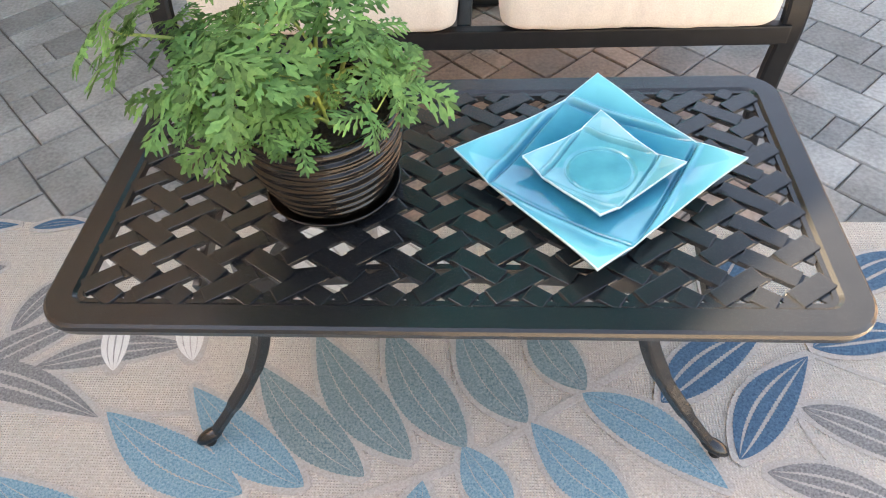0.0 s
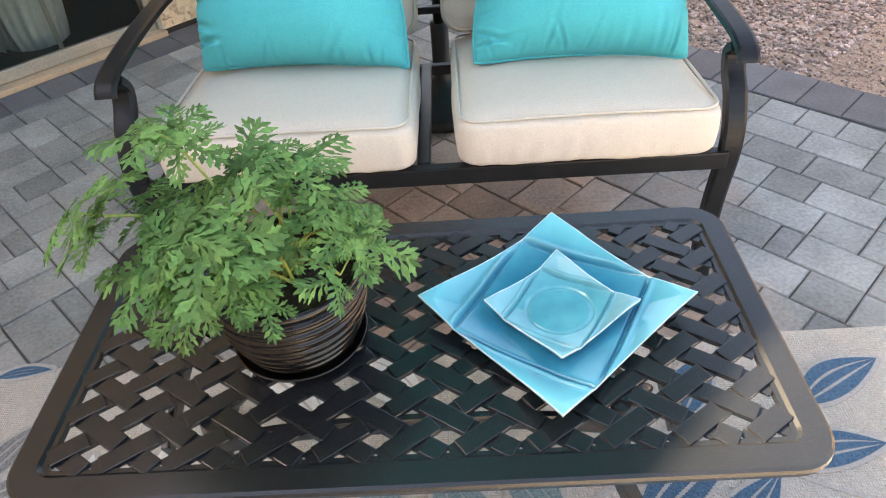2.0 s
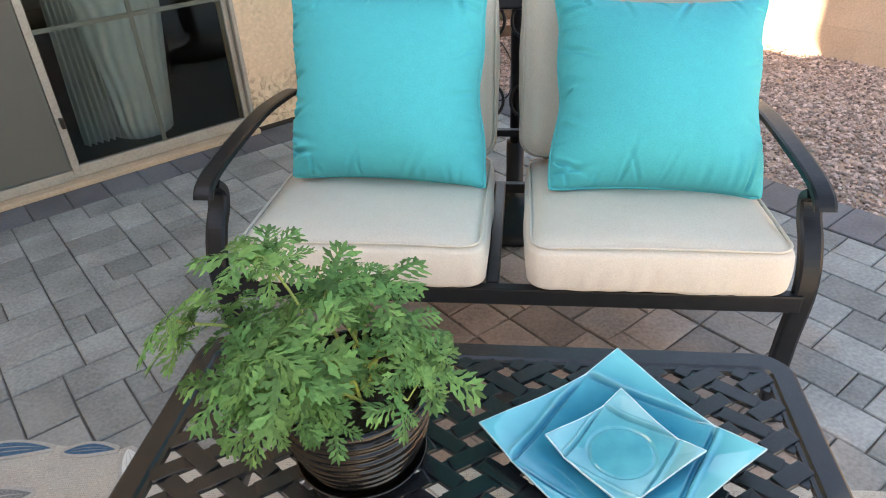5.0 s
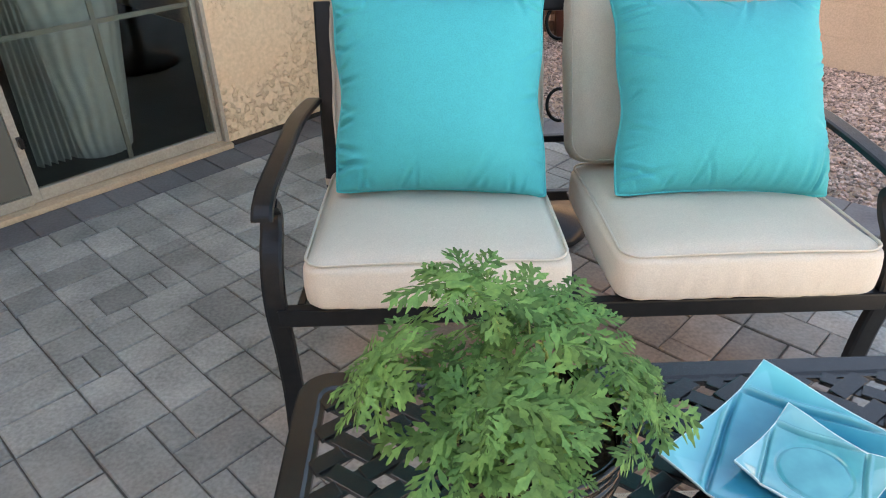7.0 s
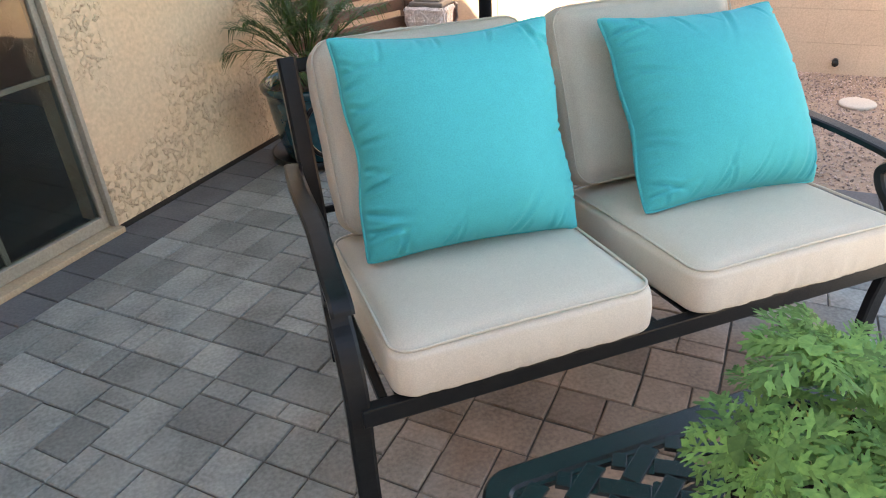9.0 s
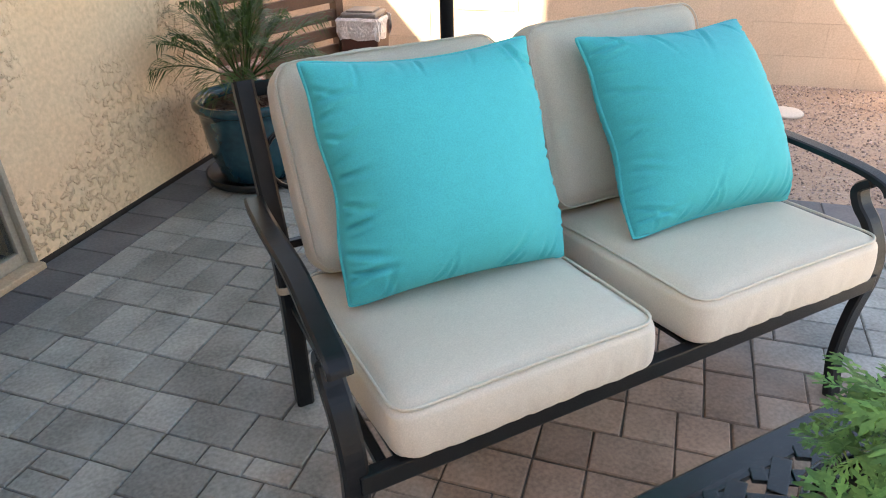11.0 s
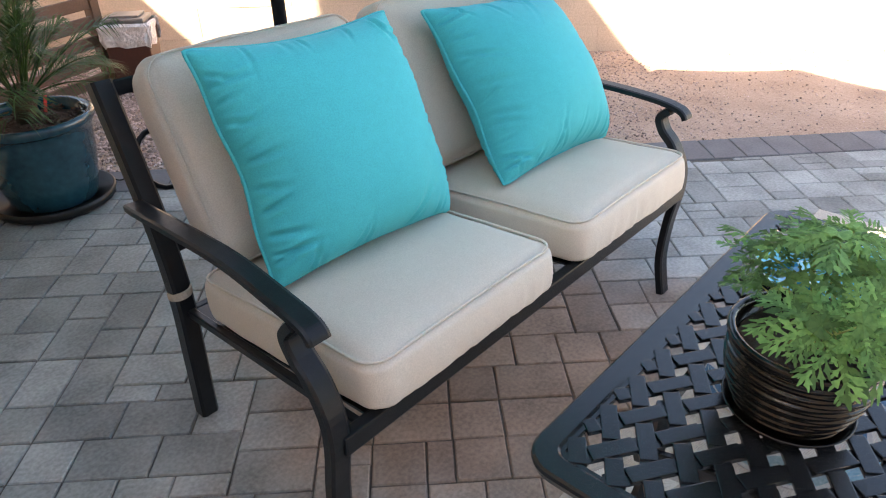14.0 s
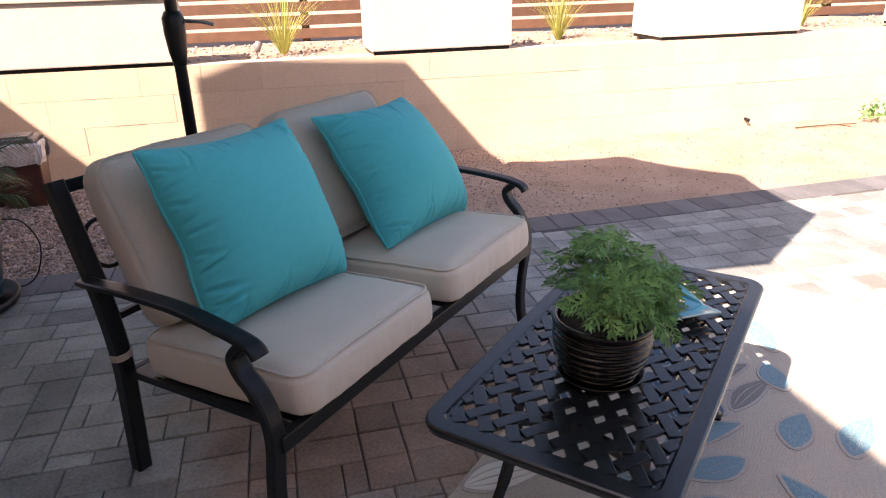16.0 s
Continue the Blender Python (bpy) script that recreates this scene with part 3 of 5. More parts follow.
def pillow(corners, thick, seed, bulge=(0.5, 0.5)):
    """A knife-edge pillow; corners bl, br, tr, tl in the world."""
    c = [Vector(p) for p in corners]
    mid = sum(c, Vector()) / 4
    ex, ey = ((c[1] + c[2]) - (c[0] + c[3])).normalized(), ((c[2] + c[3]) - (c[0] + c[1])).normalized()
    nz = ex.cross(ey).normalized()
    ey = nz.cross(ex)
    M = Matrix((ex, ey, nz)).transposed().to_4x4()
    M.translation = mid
    inv = M.inverted()
    L = [inv @ p for p in c]
    ob = empty("throw_pillow", M)
    tagged(ob, "turquoise square throw pillow with piped seams on loveseat", "pillow", group="throw pillows on the loveseat")
    n = 136
    bm = bmesh.new()
    grid = {}
    rnd = random.Random(seed)
    # puckers along each seam: place, depth, length, width, slant
    tucks = []
    for side, count, deep in ((1, 8, 0.009), (2, 13, 0.017), (3, 5, 0.012), (4, 9, 0.013)):
        for k in range(count):
            tucks.append((side, -0.88 + 1.76 * (k + rnd.uniform(0.15, 0.85)) / count, deep * rnd.uniform(0.45, 1.1), rnd.uniform(0.10, 0.30), rnd.uniform(0.014, 0.026), rnd.uniform(-0.5, 0.5)))

    def at(i, j, sgn):
        s, t = i / n, j / n
        p = L[0] * (1 - s) * (1 - t) + L[1] * s * (1 - t) + L[2] * s * t + L[3] * (1 - s) * t
        x, y = 2 * s - 1, 2 * t - 1
        wave = 0.004 * math.sin(7.3 * y + seed) * abs(x) ** 3
        p = p - Vector((x, 0, 0)) * (0.024 * (1 - y * y) * abs(x) ** 2 + wave) - Vector((0, y, 0)) * (0.026 if y > 0 else 0.018) * (1 - x * x) * abs(y) ** 2
        p = p * (1 - 0.030 * (abs(x) * abs(y)) ** 11)
        hx, hy = max(0, 1 - abs(x) ** 2.3), max(0, 1 - abs(y) ** 2.3)
        h = thick / 2 * (0.78 * (hx * hy) ** 0.45 + 0.22 * hx * hy) * (1 - 0.16 * y) * (1.0 if sgn > 0 else 0.58)
        for side, a, deep, ln, wd, slant in tucks:
            ed, al = ((1 - x, y), (1 + x, y), (1 - y, x), (1 + y, x))[side - 1]
            if ed > 0.8:
                continue
            g = (al - a * sgn - slant * ed) / (wd * (1 + ed * 1.5))
            h += deep * (1.0 if sgn > 0 else 0.25) * min(1, ed / 0.06) * math.exp(-(ed / ln) ** 2) * (0.45 * math.exp(-((abs(g) - 1.9) / 0.9) ** 2) - math.exp(-g * g))
        ed = min(1 - abs(x), 1 - abs(y))
        h += 0.007 * noise.noise(Vector((x * 1.7 + seed, y * 1.7, sgn))) * min(1, ed * 5)
        return Vector((p.x, p.y, sgn * max(h, 0.0005)))

    for sgn in (1, -1):
        for i in range(n + 1):
            for j in range(n + 1):
                rim = i in (0, n) or j in (0, n)
                key = (i, j, 0 if rim else sgn)
                if key not in grid:
                    grid[key] = bm.verts.new(at(i, j, sgn) if not rim else Vector((*at(i, j, 1).xy, 0)))
        for i in range(n):
            for j in range(n):
                q = []
                for a, b in ((i, j), (i + 1, j), (i + 1, j + 1), (i, j + 1)):
                    rim = a in (0, n) or b in (0, n)
                    q.append(grid[(a, b, 0 if rim else sgn)])
                bm.faces.new(q if sgn > 0 else q[::-1])
    rimpts = [(i, 0) for i in range(n)] + [(n, j) for j in range(n)] + [(n - i, n) for i in range(n)] + [(0, n - j) for j in range(n)]
    rim = [Vector(grid[(a, b, 0)].co) for a, b in rimpts]
    part("cover", bm, M_TURQ, ob, smooth=True)
    part("piping", sweep(bmesh.new(), rim, 0.008, round_=True, seg=6, closed=True), M_TURQ, ob, smooth=True)
    return ob


pillow([(-0.568, 1.330, 0.482), (-0.062, 1.302, 0.468), (-0.064, 1.505, 0.905), (-0.558, 1.502, 0.922)], 0.300, 2)
pillow([(0.072, 1.260, 0.490), (0.574, 1.262, 0.469), (0.584, 1.532, 0.862), (0.086, 1.540, 0.874)], 0.300, 9)


# loveseat --------------------------------------------------------------------
def loveseat():
    e = empty("loveseat", pose(-0.028, 0.008, 0))
    tagged(e, "dark bronze metal patio loveseat frame with scrolled back", "loveseat")
    X = 0.638
    for s in (-1, 1):
        x = s * X
        xm, dz = s * 0.632, (0.0 if s < 0 else -0.008)
        part("arm", S(smooth_path([(s * 0.618, 1.66, 0.592), (s * 0.625, 1.60, 0.600 + dz), (xm, 1.45, 0.614 + dz), (xm, 1.28, 0.616 + dz), (x, 1.13, 0.604 + dz), (x, 1.068, 0.592 + dz), (x, 1.047, 0.580 + dz), (x, 1.040, 0.568 + dz)], 5), 0.042, 0.016, side=(1, 0, 0)), M_IRON, e)
        part("front_leg", S(smooth_path([(x, 1.085, 0.586 + dz), (x, 1.112, 0.552), (x, 1.098, 0.515), (x, 1.065, 0.480), (x, 1.035, 0.42), (x, 1.030, 0.35), (x, 1.045, 0.24), (x, 1.050, 0.12), (x, 1.035, 0.03), (x, 1.028, 0.0)], 5), 0.045, 0.024, side=(1, 0, 0)), M_IRON, e)
        part("back_leg", S(smooth_path([(s * 0.583, 1.655, 0.0), (s * 0.583, 1.64, 0.2), (s * 0.583, 1.632, 0.36), (s * 0.583, 1.655, 0.52), (s * 0.583, 1.705, 0.68), (s * 0.583, 1.755, 0.825)], 5), 0.044, 0.044, side=(1, 0, 0)), M_IRON, e)
        part("side_rail", S([(s * 0.577, 1.63, 0.318), (s * 0.588, 1.036, 0.362)], 0.018, 0.022, side=(1, 0, 0)), M_IRON, e)
        # scroll-work beside each post
        for z, y in ((0.655, 1.695),):
            c = Vector((s * 0.520, y, z))
            ring = [c + Vector((math.cos(a) * 0.052, math.sin(a) * 0.020, math.sin(a) * 0.060)) for a in [2 * math.pi * k / 20 for k in range(20)]]
            part("scroll", sweep(bmesh.new(), ring, 0.012, round_=True, seg=6, closed=True), M_IRON, e, smooth=True)
        for z, y in ((0.56, 1.665), (0.76, 1.748)):
            ring = []
            for k in range(13):
                a = radians(-100 + 200 * k / 12)
                ring.append((s * (0.030 - 0.034 * math.cos(a) + 0.014), y + 0.015 * math.sin(a), z + 0.040 * math.sin(a)))
            part("scroll", S(ring, 0.010, round_=True, seg=6), M_IRON, e, smooth=True)
    part("front_rail", B(-X + 0.004, X - 0.004, 1.012, 1.038, 0.330, 0.372, bev=0.004), M_IRON, e)
    part("back_rail", B(-0.57, 0.57, 1.625, 1.648, 0.285, 0.315, bev=0.004), M_IRON, e)
    part("top_rail", S(smooth_path([(-0.583, 1.752, 0.806), (-0.3, 1.755, 0.806), (0, 1.755, 0.806), (0.3, 1.755, 0.806), (0.583, 1.752, 0.806)], 5), 0.032, 0.022, side=(0, 0.3, 1)), M_IRON, e)
    part("lower_back_rail", S([(-0.58, 1.65, 0.47), (0.58, 1.65, 0.47)], 0.02, 0.02), M_IRON, e)
    part("seat_divider", B(-0.030, 0.000, 0, 0.596, -0.012, 0.012, bev=0.004, m=pose(0, 1.034, 0.362, -5, 0, 0)), M_IRON, e)
    for x0, x1 in ((-0.565, -0.060), (0.075, 0.565)):
        part("seat_sling", B(x0, x1, 0.001, 0.590, -0.003, 0.003, m=pose(0, 1.034, 0.364, -5, 0, 0)), M_IRON, e, "taut dark mesh seat sling")
    # fabric ties round the back leg
    for s in (-1, 1):
        ring = [(s * 0.583 + 0.024 * math.cos(a), 1.632 + 0.032 * math.sin(a), 0.372 + 0.008 * math.cos(a + 1)) for a in [2 * math.pi * k / 16 for k in range(16)]]
        part("tie_strap", sweep(bmesh.new(), ring, 0.018, 0.005, closed=True, side=(0, 0, 1)), M_STRAP, e, "beige fabric cushion tie")


loveseat()


# coffee table ----------------------------------------------------------------
TC, TW, TD, TOP = Vector((-0.045, 0.490)), 1.030, 0.512, 0.452


def coffee_table():
    e = empty("coffee_table", pose(TC.x, TC.y, 0.010))
    tagged(e, "dark bronze cast metal coffee table with woven lattice top", "coffee table")
    zt = TOP - 0.010
    # rim: a rounded frame with a stepped inner lip
    prof = [(0.003, -0.021), (-0.001, -0.0085), (0.0005, -0.003), (0.0045, 0.0), (0.036, 0.0), (0.041, -0.0035), (0.0475, -0.0035), (0.0475, -0.014), (0.014, -0.018), (0.009, -0.021)]
    e2 = []
    for inset, dz in prof:
        pts = []
        r = max(0.012, 0.055 - inset * 0.9)
        w, d = TW - 2 * inset, TD - 2 * inset
        for cx, cy, a0 in ((w / 2 - r, d / 2 - r, 0), (-w / 2 + r, d / 2 - r, 90), (-w / 2 + r, -d / 2 + r, 180), (w / 2 - r, -d / 2 + r, 270)):
            for k in range(9):
                a = radians(a0 + 90 * k / 8)
                pts.append((cx + r * math.cos(a), cy + r * math.sin(a), zt + dz))
        e2.append(pts)
    bm = bmesh.new()
    rings = [[bm.verts.new(p) for p in pts] for pts in e2]
    m = len(rings[0])
    for i in range(len(rings)):
        a, b = rings[i], rings[(i + 1) % len(rings)]
        for k in range(m):
            bm.faces.new((a[k], a[(k + 1) % m], b[(k + 1) % m], b[k]))
    part("rim", bm, M_TABLE, e)
    # woven lattice of flat strips at about 35 degrees
    hx, hy = TW / 2 - 0.045, TD / 2 - 0.045
    A, Bv = Vector((0.0455, 0.0310)), Vector((0.0455, -0.0310))
    o = Vector((-0.4585, -0.122))
    wid = 0.0275

    def clip(p, d):
        t0, t1 = -99, 99
        for c, h in ((0, hx), (1, hy)):
            a, b = sorted(((-h - p[c]) / d[c], (h - p[c]) / d[c]))
            t0, t1 = max(t0, a), min(t1, b)
        return t0, t1

    for which, (d, off) in enumerate(((A, Bv), (Bv, A))):
        for i in range(-30, 31):
            p = o + off * i
            t0, t1 = clip(p, d)
            if t1 - t0 < 0.3:
                continue
            dn = d.normalized()
            ang = math.atan2(dn.y, dn.x)
            L = d.length
            bm = bmesh.new()
            zb = zt - 0.0048 - 0.0007 * which
            box(bm, t0 * L, t1 * L, -wid / 2, wid / 2, zb - 0.0035, zb, m=Matrix.Translation((p.x, p.y, 0)) @ Matrix.Rotation(ang, 4, "Z"))
            for j in range(math.floor(t0) - 1, math.ceil(t1) + 2):
                if (i + j + which) % 2 == 0:
                    a, b = max(t0, j - 0.66), min(t1, j + 0.66)
                    if b - a > 0.1:
                        box(bm, a * L, b * L, -wid / 2, wid / 2, zb - 0.002, zt - 0.0012, bev=0.0016, m=Matrix.Translation((p.x, p.y, 0)) @ Matrix.Rotation(ang, 4, "Z"))
            part("lattice_strip", bm, M_TABLE, e)
    # cabriole legs with spoon feet
    for sx in (-1, 1):
        for sy in (-1, 1):
            pts = smooth_path([(sx * 0.274, sy * 0.140, zt - 0.010), (sx * 0.277, sy * 0.142, zt - 0.08), (sx * 0.287, sy * 0.145, 0.27), (sx * 0.326, sy * 0.155, 0.17), (sx * 0.382, sy * 0.173, 0.08), (sx * 0.424, sy * 0.188, 0.022)], 5)
            leg = part("leg", S(pts, 0.026, 0.022, side=(sy, -sx, 0), taper=[1.15, 1.1, 1.0, 0.85, 0.65, 0.55]), M_TABLE, e)
            bm = bmesh.new()
            bmesh.ops.create_uvsphere(bm, u_segments=14, v_segments=8, radius=0.5)
            bmesh.ops.transform(bm, matrix=pose(sx * 0.432, sy * 0.191, 0.0185, 0, 0, math.degrees(math.atan2(sy * 0.4, sx))) @ pose(0, 0, 0, 0, 24, 0) @ Matrix.Diagonal((0.056, 0.027, 0.024, 1)), verts=bm.verts)
            part("foot", bm, M_TABLE, leg, smooth=True)
            part("foot_pad", lathe([(0.0, 0.0), (0.011, 0.0), (0.011, 0.008), (0.0, 0.008)], 12), M_RUBBER, leg, m=pose(sx * 0.436, sy * 0.193, 0.0))
    # aprons and the cross brace below the lattice
    for sy in (-1, 1):
        part("apron", S(smooth_path([(-0.274, sy * 0.150, zt - 0.05), (-0.16, sy * 0.150, zt - 0.028), (0, sy * 0.150, zt - 0.022), (0.16, sy * 0.150, zt - 0.028), (0.274, sy * 0.150, zt - 0.05)], 5), 0.012, 0.03, side=(0, 1, 0)), M_TABLE, e)
    for sx in (-1, 1):
        part("apron", S(smooth_path([(sx * 0.345, -0.150, zt - 0.06), (sx * 0.345, 0, zt - 0.026), (sx * 0.345, 0.150, zt - 0.06)], 5), 0.012, 0.03, side=(1, 0, 0)), M_TABLE, e)


coffee_table()


# plates ------------------------------------------------------------------------
def square_plate(corners, z0, rise, name, label, material, n=176, ring=0.0):
    """A square plate with folded rim; corners back, left, front, right in plan."""
    c = [Vector(p) for p in corners]
    mid = sum(c, Vector((0, 0))) / 4
    bm = bmesh.new()

    knots = [(-1.0, 0.5), (0.45, 1.0), (1.0, -0.53), (-0.5, -1.0)]

    def height(x, y):
        # a dished middle; outside each of four folds the clay turns up as a flap
        m = max(abs(x), abs(y))
        t = min(1.0, max(0.0, (math.hypot(x, y) * 0.55 + m * 0.45 - 0.50) / 0.60))
        z = rise * 0.42 * t ** 1.4
        fade = min(1.0, (1.0 - m) * 12)
        for (ax, ay), (bx, by) in zip(knots, knots[1:] + knots[:1]):
            dx, dy = bx - ax, by - ay
            L = math.hypot(dx, dy)
            along = min(1.0, max(0.0, ((x - ax) * dx + (y - ay) * dy) / L / L))
            d = ((x - ax) * -dy + (y - ay) * dx) / L + 0.014 * math.sin(2 * math.pi * along) * math.sin(math.pi * along)
            z += rise * fade * (0.15 * math.exp(-((d - 0.050) / 0.030) ** 2) - 0.24 * math.exp(-(d / 0.022) ** 2))
            if d > 0:
                z += rise * 0.62 * min(d, 0.62) / 0.62
        z -= rise * ring * math.exp(-((math.hypot(x, y) - 0.60) / 0.030) ** 2)
        return z + rise * 0.22

    V = {}
    for i in range(n + 1):
        for j in range(n + 1):
            s, t = i / n, j / n
            p = c[1] * (1 - s) * (1 - t) + c[2] * s * (1 - t) + c[3] * s * t + c[0] * (1 - s) * t - mid
            x, y = 2 * s - 1, 2 * t - 1
            p = p * (1 - 0.035 * (1 - (x * x if abs(y) > abs(x) else y * y)) * max(abs(x), abs(y)) ** 3)
            V[i, j, 1] = bm.verts.new((p.x, p.y, height(x, y) + 0.005))
            V[i, j, 0] = bm.verts.new((p.x * 0.995, p.y * 0.995, height(x, y)))
    for i in range(n):
        for j in range(n):
            f = bm.faces.new((V[i, j, 1], V[i + 1, j, 1], V[i + 1, j + 1, 1], V[i, j + 1, 1]))
            f.material_index = int(i == 0 or j == 0 or i == n - 1 or j == n - 1)
            bm.faces.new((V[i, j, 0], V[i, j + 1, 0], V[i + 1, j + 1, 0], V[i + 1, j, 0]))
    rim = [(i, 0) for i in range(n)] + [(n, j) for j in range(n)] + [(n - i, n) for i in range(n)] + [(0, n - j) for j in range(n)]
    for a, b in zip(rim, rim[1:] + rim[:1]):
        f = bm.faces.new((V[(*a, 0)], V[(*b, 0)], V[(*b, 1)], V[(*a, 1)]))
        f.material_index = 1
    ob = part(name, bm, [material, M_GLAZE_RIM], smooth=True, m=pose(mid.x, mid.y, z0))
    return tagged(ob, label, "plate")


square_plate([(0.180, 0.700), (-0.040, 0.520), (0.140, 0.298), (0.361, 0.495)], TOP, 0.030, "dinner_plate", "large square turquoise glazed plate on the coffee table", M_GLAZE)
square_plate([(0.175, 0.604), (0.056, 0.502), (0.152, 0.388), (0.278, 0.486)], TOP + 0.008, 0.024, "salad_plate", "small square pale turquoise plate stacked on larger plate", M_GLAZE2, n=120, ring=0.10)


# geranium in its pot --------------------------------------------------------------
def leaf_mesh(seed):
    """A deeply cut, scented-geranium leaf that grows along +y: lobes, each cut again into toothed lobules."""
    rnd = random.Random(seed)
    bm = bmesh.new()
    up = [0.0]

    def zed(x, y):
        r = math.hypot(x, y)
        return 0.10 * r * math.cos(math.atan2(x, y) * 5.6 + seed) - 0.20 * r * r

    def blade(outline):
        """One flat lobule; each lies a hair above the last."""
        up[0] += 0.0012
        bm.faces.new([bm.verts.new((x, y, zed(x, y) + up[0])) for x, y in outline])

    def lobule(base, ang, L, w):
        d, s = Vector((math.sin(ang), math.cos(ang))), Vector((math.cos(ang), -math.sin(ang)))
        pts = []
        for t, q in ((0, 0.50), (0.34, 0.46), (0.50, 1.0), (0.68, 1.42), (0.70, 0.85), (0.68, 0.46), (0.88, 0.55), (1.08, 0.20)):
            pts.append((t * rnd.uniform(0.95, 1.05), q * rnd.uniform(0.8, 1.15)))
        ring = [base + d * (t * L) + s * (q * w) for t, q in pts] + [base + d * (1.06 * L)]
        ring += [base + d * (t * L) - s * (q * w * rnd.uniform(0.85, 1.1)) for t, q in pts[::-1]]
        blade(ring)

    lobes = [(-118, 0.62), (-62, 0.86), (0, 1.08), (62, 0.86), (118, 0.62)]
    if seed % 3 == 2:
        lobes = [(-135, 0.48), (-92, 0.70), (-46, 0.92), (0, 1.05), (46, 0.92), (92, 0.70), (135, 0.48)]
    for a, L in lobes:
        L *= rnd.uniform(0.9, 1.08)
        a = radians(a + rnd.uniform(-6, 6))
        bend = rnd.uniform(-0.15, 0.15)
        # midrib blade
        rib, n = [], 6
        for k in range(n + 1):
            t = k / n
            aa = a + bend * t
            c = Vector((math.sin(aa), math.cos(aa))) * (L * t)
            rib.append((c, Vector((math.cos(aa), -math.sin(aa))), (0.082 - 0.050 * t) * L))
        blade([c + s * w for c, s, w in rib] + [c - s * w for c, s, w in rib[::-1]])
        c, s, w = rib[-1]
        lobule(rib[4][0], a + bend, 0.44 * L, 0.066 * L)
        for t, ln, an in ((1.5, 0.25, 60), (2.4, 0.36, 52), (3.3, 0.42, 46), (4.2, 0.38, 42), (5.1, 0.27, 38)):
            for sg in (-1, 1):
                at = Vector((math.sin(a + bend * t / n), math.cos(a + bend * t / n))) * (L * t / n)
                lobule(at, a + bend * t / n + sg * radians(an + rnd.uniform(-7, 7)), ln * L * rnd.uniform(0.85, 1.12), 0.054 * L)
    # web that joins the lobes at the stalk
    blade([Vector((math.sin(radians(a)), math.cos(radians(a)))) * rnd.uniform(0.20, 0.26) for a in range(-150, 151, 25)] + [Vector((0, 0.02))])
    me = bpy.data.meshes.new("leaf")
    for f in bm.faces:
        if f.normal.z < 0:
            f.normal_flip()
    bmesh.ops.triangulate(bm, faces=bm.faces)
    bm.to_mesh(me)
    bm.free()
    me.materials.append(M_LEAF)
    return me


